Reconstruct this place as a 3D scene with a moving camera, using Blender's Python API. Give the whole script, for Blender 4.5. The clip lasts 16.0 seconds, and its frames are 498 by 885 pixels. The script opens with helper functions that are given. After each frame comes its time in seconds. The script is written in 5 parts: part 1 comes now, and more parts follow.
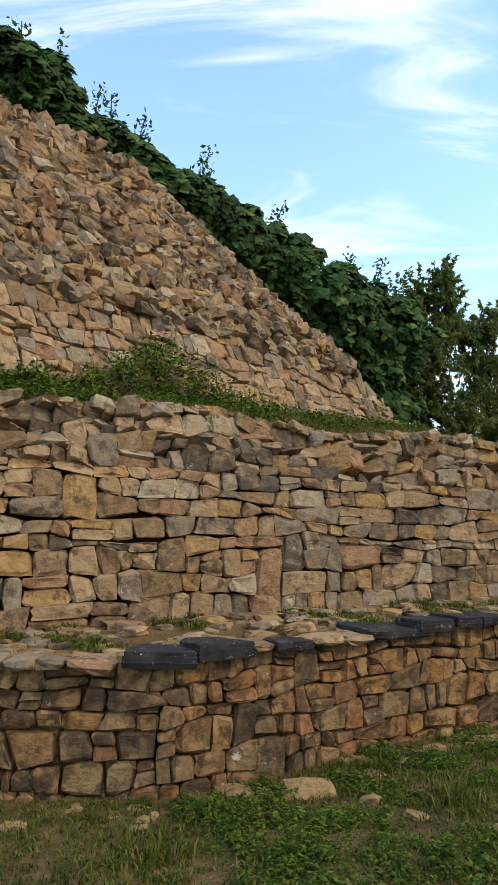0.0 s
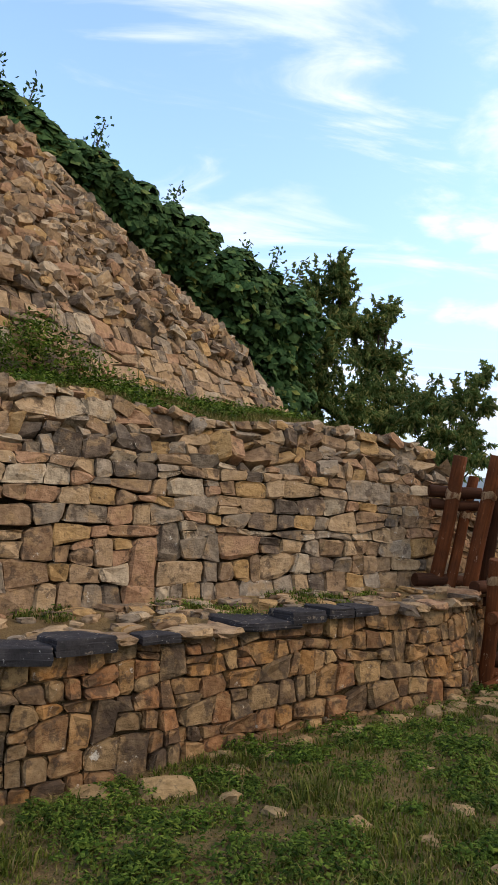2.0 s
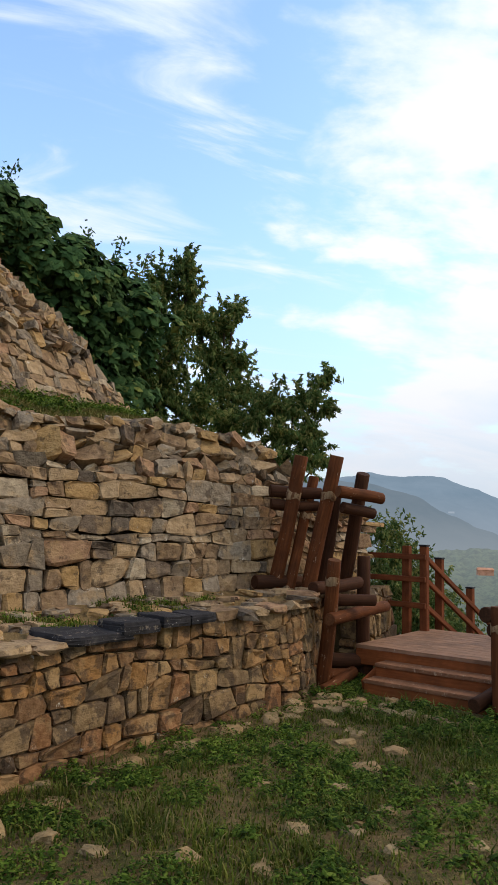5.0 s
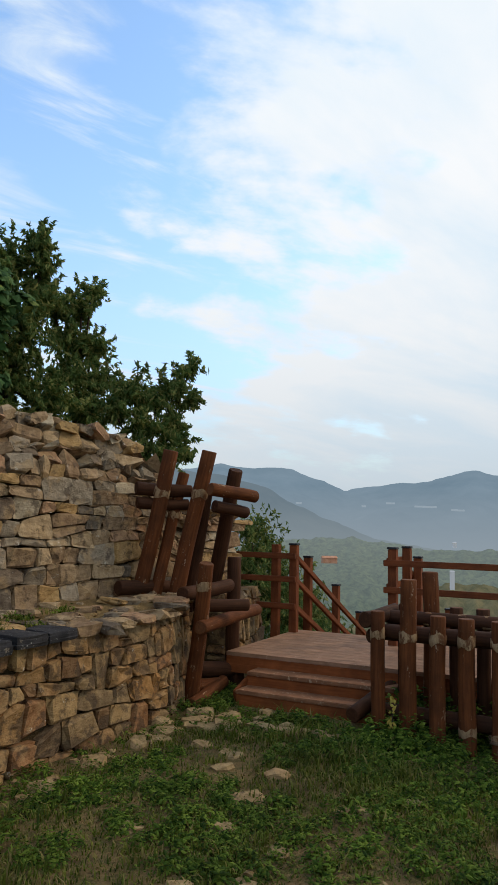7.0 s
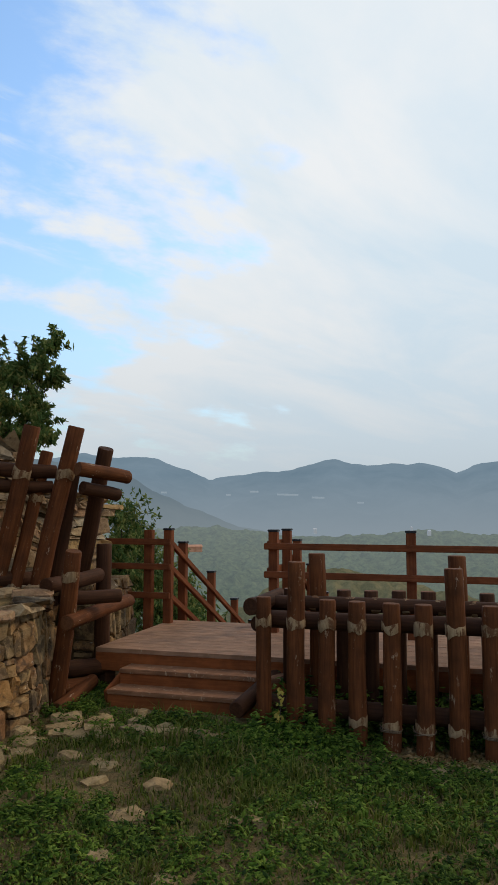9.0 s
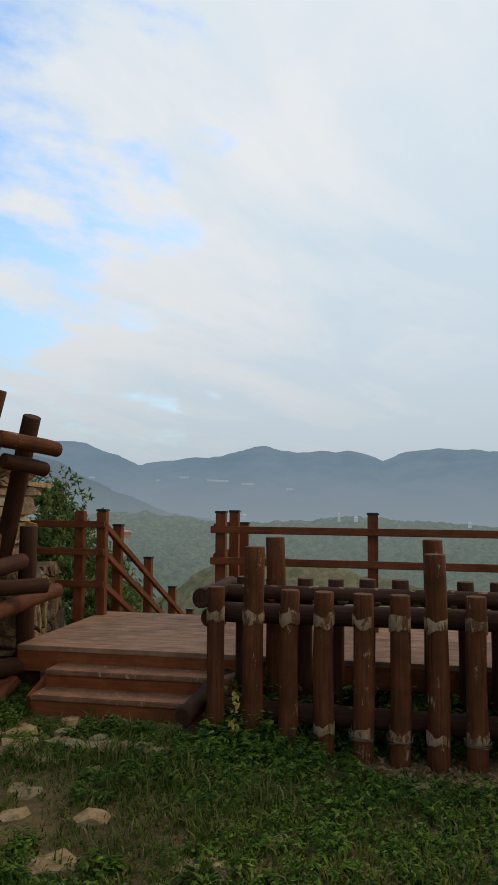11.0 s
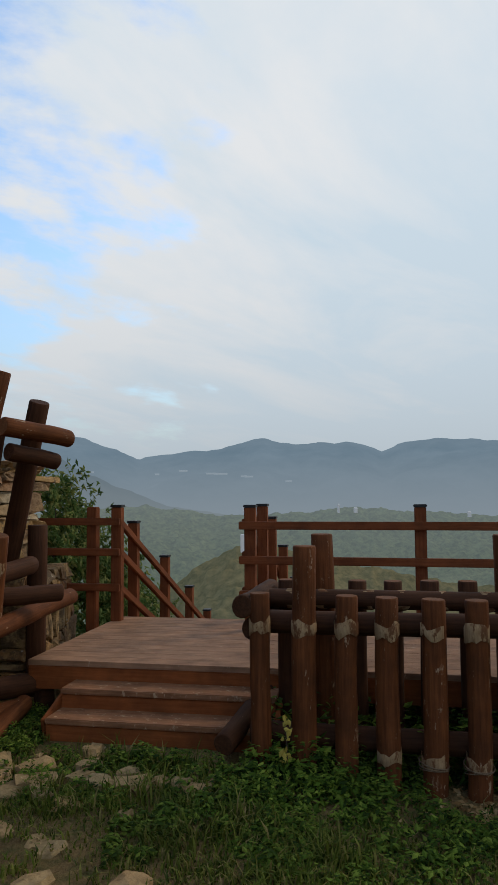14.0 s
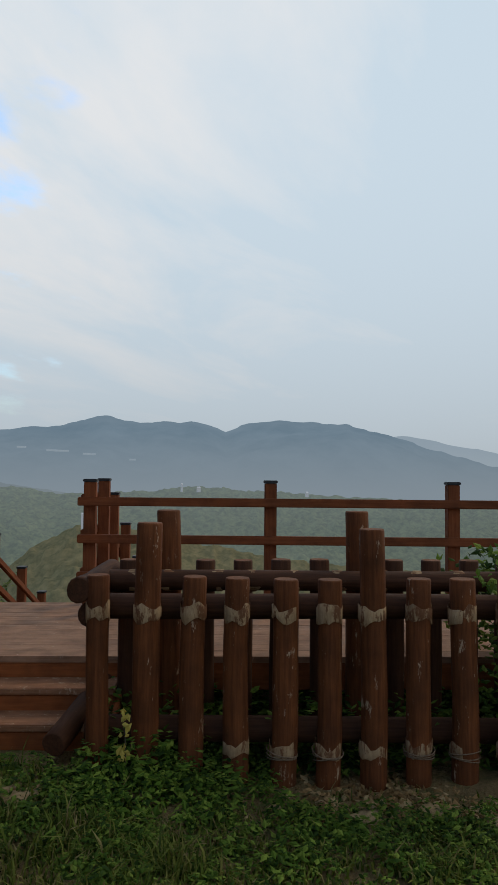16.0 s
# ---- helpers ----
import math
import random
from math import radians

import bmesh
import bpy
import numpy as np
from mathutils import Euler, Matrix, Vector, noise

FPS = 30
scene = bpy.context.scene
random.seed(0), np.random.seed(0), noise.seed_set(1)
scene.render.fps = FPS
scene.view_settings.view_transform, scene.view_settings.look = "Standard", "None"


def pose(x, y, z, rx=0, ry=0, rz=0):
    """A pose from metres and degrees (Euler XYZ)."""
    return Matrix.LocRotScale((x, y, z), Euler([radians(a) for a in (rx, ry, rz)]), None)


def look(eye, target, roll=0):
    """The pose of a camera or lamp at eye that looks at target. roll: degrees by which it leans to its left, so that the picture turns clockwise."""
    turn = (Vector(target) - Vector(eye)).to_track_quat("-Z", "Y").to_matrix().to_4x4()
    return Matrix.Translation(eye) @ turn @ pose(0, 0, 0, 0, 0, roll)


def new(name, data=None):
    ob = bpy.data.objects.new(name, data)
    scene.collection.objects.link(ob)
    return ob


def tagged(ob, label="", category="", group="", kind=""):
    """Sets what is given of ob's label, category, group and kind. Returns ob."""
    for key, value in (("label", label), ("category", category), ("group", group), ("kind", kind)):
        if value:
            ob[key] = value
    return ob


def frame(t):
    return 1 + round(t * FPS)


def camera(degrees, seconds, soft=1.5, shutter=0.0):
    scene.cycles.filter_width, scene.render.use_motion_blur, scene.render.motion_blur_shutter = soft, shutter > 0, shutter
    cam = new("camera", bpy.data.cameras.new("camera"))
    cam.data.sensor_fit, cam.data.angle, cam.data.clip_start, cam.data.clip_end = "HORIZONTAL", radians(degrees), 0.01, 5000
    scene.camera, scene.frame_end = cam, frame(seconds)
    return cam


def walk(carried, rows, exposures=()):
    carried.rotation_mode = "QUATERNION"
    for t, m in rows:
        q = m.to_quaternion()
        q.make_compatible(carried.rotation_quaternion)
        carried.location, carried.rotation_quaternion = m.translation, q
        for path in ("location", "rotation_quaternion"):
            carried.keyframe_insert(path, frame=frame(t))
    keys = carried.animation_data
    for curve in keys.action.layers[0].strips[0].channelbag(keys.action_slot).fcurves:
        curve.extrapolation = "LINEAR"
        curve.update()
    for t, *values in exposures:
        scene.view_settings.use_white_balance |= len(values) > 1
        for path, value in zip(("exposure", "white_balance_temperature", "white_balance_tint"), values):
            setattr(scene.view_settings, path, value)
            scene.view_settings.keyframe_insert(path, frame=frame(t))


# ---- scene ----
cam = camera(37.4, 16.0, soft=0.9)
PATH = [
    (0, (0.401, 0.084, 1.545), (0.309, 2.066, 1.793), 1.4),
    (0.5, (0.412, 0.148, 1.55), (0.44, 2.133, 1.793), 1.1),
    (1, (0.478, 0.206, 1.555), (0.56, 2.191, 1.785), 1.5),
    (1.5, (0.539, 0.243, 1.557), (0.663, 2.226, 1.782), 1.7),
    (2, (0.579, 0.253, 1.575), (0.758, 2.232, 1.795), 2.2),
    (2.5, (0.626, 0.28, 1.564), (0.832, 2.256, 1.787), 2.2),
    (3, (0.654, 0.294, 1.558), (0.894, 2.267, 1.78), 2.2),
    (3.5, (0.686, 0.319, 1.579), (1.044, 2.273, 1.807), 2.1),
    (4, (0.713, 0.384, 1.591), (1.172, 2.317, 1.826), 1.8),
    (6.5, (0.75, 0.987, 1.646), (1.57, 2.798, 1.863), 1.4),
    (7, (0.773, 1.133, 1.685), (1.723, 2.879, 1.903), 1.1),
    (7.5, (0.757, 1.237, 1.696), (1.782, 2.939, 1.923), 0.5),
    (8, (0.841, 1.368, 1.672), (1.886, 3.058, 1.899), 0.4),
    (8.5, (0.872, 1.489, 1.654), (1.975, 3.144, 1.865), 0.5),
    (9, (0.972, 1.635, 1.622), (2.227, 3.18, 1.815), 0.1),
    (11.5, (1.366, 2.405, 1.567), (2.765, 3.826, 1.723), 0.5),
    (12, (1.402, 2.494, 1.568), (2.727, 3.985, 1.72), -0.6),
    (12.5, (1.5, 2.589, 1.564), (2.792, 4.109, 1.711), -1.1),
    (13, (1.574, 2.677, 1.584), (2.847, 4.213, 1.723), -1.3),
    (13.5, (1.599, 2.785, 1.572), (2.882, 4.314, 1.706), -0.8),
    (14, (1.589, 2.913, 1.567), (2.991, 4.333, 1.703), -0.4),
    (14.5, (1.619, 2.984, 1.562), (3.121, 4.298, 1.697), 0.4),
    (15, (1.687, 3.041, 1.543), (3.204, 4.339, 1.662), 0.5),
    (15.5, (1.781, 3.103, 1.534), (3.383, 4.296, 1.632), 0.3),
    (16, (1.84, 3.155, 1.532), (3.511, 4.253, 1.612), 0.5),
]
walk(cam, [(t, look(eye, target, roll)) for t, eye, target, roll in PATH],
     exposures=[(0, 0.28, 6500, 12), (1, 0.26, 6500, 19), (3, 0.20, 6500, 19), (5.5, -0.04, 6500, 13), (7, -0.20, 6500, 10), (8, -0.28, 6500, 9), (11.5, -0.42, 6500, 10), (16, -0.50, 6500, 10)])

# ------------------------------------------------------------------ light
def sky_world():
    w = bpy.data.worlds.new("sky")
    scene.world = w
    w.use_nodes = True
    nt = w.node_tree
    nt.nodes.clear()
    N, L = nt.nodes.new, nt.links.new
    out, bg = N("ShaderNodeOutputWorld"), N("ShaderNodeBackground")
    sky = N("ShaderNodeTexSky")
    sky.sky_type, sky.sun_disc = "NISHITA", False
    sky.sun_elevation, sky.sun_rotation = radians(SUN_EL), radians(SUN_AZ)
    sky.air_density, sky.dust_density, sky.ozone_density = 1.0, 1.2, 2.0
    co = N("ShaderNodeTexCoord")
    sep = N("ShaderNodeSeparateXYZ")
    L(co.outputs["Generated"], sep.inputs[0])

    def m(op, a, b=0.0, c=None, clamp=False):
        n = N("ShaderNodeMath")
        n.operation, n.use_clamp = op, clamp
        for i, v in enumerate((a, b, c)):
            if v is None:
                continue
            if isinstance(v, (int, float)):
                n.inputs[i].default_value = v
            else:
                L(v, n.inputs[i])
        return n.outputs[0]

    x, y, z = sep.outputs
    zz = m("MAXIMUM", z, 0.0)
    den = m("ADD", zz, 0.22)
    px, py = m("DIVIDE", x, den), m("DIVIDE", y, den)
    vec = N("ShaderNodeCombineXYZ")
    L(px, vec.inputs[0]), L(py, vec.inputs[1])

    def cloud(scale, detail, rough, stretch, turn, dist=0.0):
        mp = N("ShaderNodeMapping")
        mp.inputs["Rotation"].default_value[2] = radians(turn)
        mp.inputs["Scale"].default_value = (stretch, 1, 1)
        L(vec.outputs[0], mp.inputs[0])
        n = N("ShaderNodeTexNoise")
        n.inputs["Scale"].default_value, n.inputs["Detail"].default_value = scale, detail
        n.inputs["Roughness"].default_value, n.inputs["Distortion"].default_value = rough, dist
        L(mp.outputs[0], n.inputs["Vector"])
        return n.outputs[0]

    streak = cloud(4.6, 11, 0.58, 0.30, 64, 1.1)
    puffs = cloud(2.5, 13, 0.57, 0.80, 20, 0.15)
    # cover grows towards the east and towards the horizon
    east = m("MULTIPLY_ADD", x, 0.82, m("MULTIPLY", y, -0.62))
    cover = m("MULTIPLY_ADD", east, 4.0, 1.06)
    low = m("MULTIPLY", m("POWER", m("SUBTRACT", 1.0, zz, clamp=True), 7.0), 0.75)
    s2 = m("MULTIPLY", m("SUBTRACT", puffs, 0.5), 6.0)
    bank = m("ADD", cover, s2)
    wisps = m("MULTIPLY", m("SUBTRACT", streak, 0.475), 3.6)
    wisps = m("SUBTRACT", wisps, m("MULTIPLY", m("ADD", east, 0.38, clamp=True), 2.2))
    dens = m("ADD", m("MAXIMUM", bank, wisps), low, clamp=True)
    ramp = N("ShaderNodeMapRange")
    ramp.interpolation_type = "SMOOTHSTEP"
    ramp.inputs[1].default_value, ramp.inputs[2].default_value = 0.0, 1.0
    L(dens, ramp.inputs[0])
    # thicker cloud is a little greyer
    grey = N("ShaderNodeMix")
    grey.data_type = "RGBA"
    L(m("ADD", m("ADD", m("MULTIPLY", m("SUBTRACT", east, 0.0, clamp=True), 1.8), m("MULTIPLY", m("SUBTRACT", 0.53, cloud(1.9, 9, 0.58, 0.5, 40, 0.4)), 4.6), None), low, clamp=True), grey.inputs[0])
    grey.inputs[6].default_value = (*CLOUD_WHITE, 1)
    grey.inputs[7].default_value = (*CLOUD_GREY, 1)
    gain = N("ShaderNodeVectorMath")
    gain.operation = "MULTIPLY"
    gain.inputs[1].default_value = SKY_GAIN
    L(sky.outputs[0], gain.inputs[0])
    haze = N("ShaderNodeVectorMath")
    haze.operation = "SCALE"
    L(gain.outputs[0], haze.inputs[0])
    L(m("SUBTRACT", 1.0, m("MULTIPLY", m("POWER", m("SUBTRACT", 1.0, zz, clamp=True), 6.0), 0.55)), haze.inputs[3])
    mix = N("ShaderNodeMix")
    mix.data_type = "RGBA"
    L(ramp.outputs[0], mix.inputs[0]), L(haze.outputs[0], mix.inputs[6]), L(grey.outputs[2], mix.inputs[7])
    rim = N("ShaderNodeMix")
    rim.data_type = "RGBA"
    L(m("MULTIPLY", m("POWER", m("SUBTRACT", 1.0, zz, clamp=True), 5.5), 0.98), rim.inputs[0])
    L(mix.outputs[2], rim.inputs[6])
    rim.inputs[7].default_value = (*HORIZON_HAZE, 1)
    L(rim.outputs[2], bg.inputs[0])
    bg.inputs[1].default_value = SKY_STRENGTH
    L(bg.outputs[0], out.inputs[0])


SUN_EL, SUN_AZ = 32.0, 103.0      # degrees above the horizon; clockwise from +y
SKY_STRENGTH = 0.10
SKY_GAIN = (3.65, 3.95, 3.95)
CLOUD_WHITE, CLOUD_GREY = (10.9, 11.2, 11.5), (8.4, 10.0, 11.3)
HORIZON_HAZE = (5.9, 6.6, 7.1)
sky_world()
sun = new("sun", bpy.data.lights.new("sun", "SUN"))
sun.data.energy, sun.data.angle, sun.data.color = 1.42, radians(12), (1.0, 0.80, 0.54)
sd = Vector((math.sin(radians(SUN_AZ)) * math.cos(radians(SUN_EL)), math.cos(radians(SUN_AZ)) * math.cos(radians(SUN_EL)), math.sin(radians(SUN_EL))))
sun.matrix_world = look(sd * 60, (0, 0, 0))


# ------------------------------------------------------------------ materials
class Mat:
    """A node material with short helpers."""

    def __init__(self, name, rough=0.9, spec=0.25):
        self.m = bpy.data.materials.new(name)
        self.m.use_nodes = True
        self.nt = self.m.node_tree
        self.b = self.nt.nodes["Principled BSDF"]
        self.b.inputs["Roughness"].default_value = rough
        self.b.inputs["Specular IOR Level"].default_value = spec

    def n(self, kind, **props):
        node = self.nt.nodes.new(kind)
        for k, v in props.items():
            setattr(node, k, v)
        return node

    def link(self, a, b):
        self.nt.links.new(a, b)

    def coords(self, which="Object"):
        return self.n("ShaderNodeTexCoord").outputs[which]

    def world(self):
        return self.n("ShaderNodeNewGeometry").outputs["Position"]

    def noise(self, vec, scale, detail=4, rough=0.55, stretch=None):
        if stretch:
            mp = self.n("ShaderNodeMapping")
            mp.inputs["Scale"].default_value = stretch
            self.link(vec, mp.inputs[0])
            vec = mp.outputs[0]
        t = self.n("ShaderNodeTexNoise")
        t.inputs["Scale"].default_value, t.inputs["Detail"].default_value, t.inputs["Roughness"].default_value = scale, detail, rough
        self.link(vec, t.inputs["Vector"])
        return t.outputs[0]

    def ramp(self, fac, stops, mode="LINEAR"):
        r = self.n("ShaderNodeValToRGB")
        r.color_ramp.interpolation = mode
        e = r.color_ramp.elements
        while len(e) < len(stops):
            e.new(0.5)
        for el, (p, c) in zip(e, stops):
            el.position, el.color = p, (*c, 1) if len(c) == 3 else c
        self.link(fac, r.inputs[0])
        return r.outputs[0]

    def mix(self, fac, a, b, mode="MIX"):
        x = self.n("ShaderNodeMix", data_type="RGBA", blend_type=mode)
        for i, v in ((0, fac), (6, a), (7, b)):
            if isinstance(v, (int, float)):
                x.inputs[i].default_value = v
            elif isinstance(v, tuple):
                x.inputs[i].default_value = (*v, 1)
            else:
                self.link(v, x.inputs[i])
        return x.outputs[2]

    def step(self, v, a, b):
        r = self.n("ShaderNodeMapRange")
        r.inputs[1].default_value, r.inputs[2].default_value = a, b
        self.link(v, r.inputs[0])
        return r.outputs[0]

    def base(self, c):
        if isinstance(c, tuple):
            self.b.inputs["Base Color"].default_value = (*c, 1)
        else:
            self.link(c, self.b.inputs["Base Color"])

    def bump(self, h, strength=0.5, dist=0.01):
        n = self.n("ShaderNodeBump")
        n.inputs["Strength"].default_value, n.inputs["Distance"].default_value = strength, dist
        self.link(h, n.inputs["Height"])
        self.link(n.outputs[0], self.b.inputs["Normal"])


STONE_TONES = [(0.0, (0.28, 0.165, 0.085)), (0.10, (0.45, 0.305, 0.175)), (0.22, (0.27, 0.22, 0.165)), (0.34, (0.55, 0.39, 0.225)), (0.45, (0.11, 0.085, 0.068)), (0.52, (0.46, 0.26, 0.145)),
               (0.62, (0.38, 0.315, 0.24)), (0.72, (0.55, 0.34, 0.125)), (0.80, (0.32, 0.205, 0.115)), (0.88, (0.15, 0.105, 0.075)), (0.93, (0.60, 0.50, 0.36))]


def stone_material(name, island, tint=(1, 1, 1), soot=0.55, even=0.0):
    m = Mat(name, 0.92, 0.2)
    rnd = m.n("ShaderNodeNewGeometry").outputs["Random Per Island"] if island else m.n("ShaderNodeObjectInfo").outputs["Random"]
    w = m.world()
    off = m.n("ShaderNodeVectorMath", operation="MULTIPLY_ADD")
    m.link(rnd, off.inputs[0])
    off.inputs[1].default_value = (37, 53, 71)
    m.link(w, off.inputs[2])
    v = off.outputs[0]
    col = m.ramp(rnd, [(p, tuple(a * b * g for a, b, g in zip(c, tint, (0.90, 0.84, 0.76)))) for p, c in STONE_TONES], "CONSTANT")
    col = m.mix(even, col, (0.37, 0.245, 0.095))
    mott = m.noise(v, 17, 5, 0.6)
    col = m.mix(m.step(mott, 0.32, 0.68), m.mix(0.48, col, (0.05, 0.034, 0.022)), m.mix(0.16, col, (0.62, 0.50, 0.34)))
    blotch = m.noise(v, 6.5, 5, 0.62)
    col = m.mix(m.step(blotch, 0.51, 0.62), col, m.mix(0.55, col, (0.40, 0.255, 0.12)))       # ochre rust
    crust = m.noise(v, 7.5, 7, 0.66)
    col = m.mix(m.step(crust, soot, soot + 0.06), col, m.mix(0.66, col, (0.06, 0.04, 0.028)))      # dark brown crust
    grain = m.noise(v, 70, 5, 0.7)
    col = m.mix(m.step(grain, 0.25, 0.75), m.mix(0.22, col, (0.03, 0.022, 0.015)), col)
    pale = m.noise(w, 9.5, 6, 0.72)
    col = m.mix(m.step(pale, 0.64, 0.69), col, m.mix(0.7, col, (0.62, 0.57, 0.47)))         # pale lichen
    m.base(col)
    strata = m.noise(v, 9, 6, 0.62, (1, 1, 2.2))
    h = m.mix(0.35, strata, m.noise(v, 32, 6, 0.65))
    m.bump(h, 1.0, 0.030)
    return m.m


stone_a = stone_material("rubble_stone", False)
stone_b = stone_material("rubble_stone_joined", True)
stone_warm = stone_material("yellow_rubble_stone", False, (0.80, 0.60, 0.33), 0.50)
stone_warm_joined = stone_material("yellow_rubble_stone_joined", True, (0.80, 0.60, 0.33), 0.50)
stone_field = stone_material("tan_fieldstone", False, (1.05, 0.92, 0.70), 0.60, 0.66)


def slate_material():
    m = Mat("black_slate", 0.9, 0.12)
    w = m.world()
    a = m.noise(w, 9, 5, 0.6)
    col = m.ramp(a, [(0.3, (0.020, 0.019, 0.020)), (0.6, (0.046, 0.042, 0.043)), (0.8, (0.10, 0.088, 0.08))])
    col = m.mix(m.step(m.noise(w, 60, 3, 0.5), 0.68, 0.74), col, (0.45, 0.43, 0.40))
    m.base(col)
    col = m.mix(m.step(m.noise(w, 14, 6, 0.7), 0.60, 0.66), col, (0.20, 0.16, 0.12))
    m.base(col)
    m.bump(m.noise(w, 24, 6, 0.7), 0.8, 0.012)
    return m.m


slate = slate_material()


def earth_material(name, dark=1.0, green=0.5):
    m = Mat(name, 0.98, 0.1)
    w = m.world()
    a, b, c = m.noise(w, 1.4, 5, 0.6), m.noise(w, 9, 6, 0.65), m.noise(w, 60, 5, 0.7)
    col = m.ramp(a, [(0.35, (0.17 * dark, 0.11 * dark, 0.048 * dark)), (0.65, (0.36 * dark, 0.235 * dark, 0.10 * dark))])
    col = m.mix(m.step(b, 0.46, 0.68), col, (0.10 * dark, 0.11 * dark, 0.03 * dark) if green else col)
    col = m.mix(m.step(c, 0.35, 0.75), m.mix(0.5, col, (0.03, 0.025, 0.015)), col)
    m.base(col)
    m.bump(m.mix(0.5, b, c), 1.0, 0.06)
    return m.m


soil = earth_material("grassy_soil")
core = earth_material("dark_earth_joints", 0.42, 0)
ledge_earth = earth_material("trodden_ledge_earth", 1.25, 0)


def leaf_material(name, tones, rough=0.55, trans=0.25):
    m = Mat(name, 0.75, 0.12)
    rnd = m.n("ShaderNodeNewGeometry").outputs["Random Per Island"]
    patch = m.noise(m.world(), 1.3, 4, 0.6)
    col = m.ramp(rnd, tones)
    col = m.mix(m.step(patch, 0.35, 0.7), m.mix(0.45, col, (0.02, 0.03, 0.008)), col)
    m.base(col)
    m.b.inputs["Transmission Weight"].default_value = 0.0
    tr = m.n("ShaderNodeBsdfTranslucent")
    m.link(col, tr.inputs[0])
    mx = m.n("ShaderNodeMixShader")
    mx.inputs[0].default_value = trans
    m.link(m.b.outputs[0], mx.inputs[1]), m.link(tr.outputs[0], mx.inputs[2])
    m.link(mx.outputs[0], m.nt.nodes["Material Output"].inputs[0])
    return m.m


grass_mat = leaf_material("grass_blades", [(0, (0.035, 0.055, 0.007)), (0.5, (0.115, 0.145, 0.016)), (0.8, (0.22, 0.215, 0.038)), (1, (0.30, 0.21, 0.09))])
weed_mat = leaf_material("weed_leaves", [(0, (0.014, 0.034, 0.005)), (0.55, (0.096, 0.168, 0.017)), (1, (0.25, 0.32, 0.045))], trans=0.35)
dry_grass = leaf_material("dry_grass_blades", [(0, (0.06, 0.07, 0.012)), (0.5, (0.19, 0.17, 0.04)), (1, (0.36, 0.27, 0.10))])
vine_mat = leaf_material("vine_leaves", [(0, (0.025, 0.068, 0.022)), (0.6, (0.065, 0.14, 0.042)), (0.93, (0.12, 0.20, 0.06)), (1, (0.26, 0.28, 0.06))], 0.5)
tree_mat = leaf_material("tree_leaves", [(0, (0.07, 0.125, 0.035)), (0.55, (0.16, 0.235, 0.065)), (1, (0.40, 0.38, 0.12))], trans=0.5)
yellow_leaf = leaf_material("yellowed_leaves", [(0, (0.35, 0.25, 0.04)), (1, (0.45, 0.36, 0.08))])


def wood_material(name, a, b, along=(1, 1, 0.06), rough=0.55, scuff=0.68, scuff_col=(0.36, 0.24, 0.15)):
    m = Mat(name, max(rough, 0.72), 0.10)
    v = m.coords("Object")
    rnd = m.n("ShaderNodeObjectInfo").outputs["Random"]
    off = m.n("ShaderNodeVectorMath", operation="MULTIPLY_ADD")
    m.link(rnd, off.inputs[0])
    off.inputs[1].default_value = (11, 17, 23)
    m.link(v, off.inputs[2])
    grain = m.noise(off.outputs[0], 60, 5, 0.65, along)
    stain = m.noise(off.outputs[0], 5, 5, 0.6)
    col = m.ramp(grain, [(0.3, a), (0.7, b)])
    col = m.mix(m.step(stain, 0.35, 0.7), col, m.mix(0.5, col, (0.02, 0.01, 0.006)))
    sc = m.noise(off.outputs[0], 22, 6, 0.75, (1, 1, 0.35))
    col = m.mix(m.step(sc, scuff, scuff + 0.06), col, scuff_col)
    m.base(col)
    m.bump(m.mix(0.45, grain, sc), 0.6, 0.008)
    return m.m


log_mat = wood_material("brown_stained_log", (0.082, 0.024, 0.0075), (0.18, 0.057, 0.018), scuff=0.615)
log_dark = wood_material("dark_weathered_log", (0.042, 0.016, 0.008), (0.092, 0.036, 0.016), scuff=0.70)
end_mat = wood_material("sawn_log_end", (0.12, 0.045, 0.018), (0.20, 0.08, 0.033), (1, 1, 1))
band_mat = wood_material("bare_peeled_band", (0.27, 0.155, 0.075), (0.45, 0.30, 0.165), (1, 1, 0.2), 0.8, 0.50, (0.13, 0.055, 0.025))
rail_mat = wood_material("reddish_rail_paint", (0.155, 0.043, 0.015), (0.235, 0.070, 0.025), (0.06, 1, 1), 0.5, 0.74)
deck_mat = wood_material("worn_deck_boards", (0.29, 0.145, 0.080), (0.40, 0.225, 0.135), (0.05, 0.5, 1), 0.75, 0.64, (0.46, 0.34, 0.24))
riser_mat = wood_material("red_brown_riser", (0.21, 0.057, 0.016), (0.31, 0.092, 0.027), (0.06, 1, 1), 0.5, 0.72)
tread_mat = wood_material("worn_tread", (0.21, 0.085, 0.038), (0.33, 0.16, 0.085), (0.06, 1, 1), 0.6, 0.58, (0.40, 0.27, 0.17))
cap_mat = Mat("black_post_cap", 0.5, 0.4)
cap_mat.base((0.012, 0.011, 0.012))
cap_mat = cap_mat.m
bark = Mat("bark", 0.95, 0.1)
bark.base(bark.ramp(bark.noise(bark.world(), 25, 5, 0.6), [(0.3, (0.03, 0.022, 0.016)), (0.7, (0.10, 0.075, 0.055))]))
bark = bark.m
rope_mat = Mat("frayed_straw_rope", 0.95, 0.1)
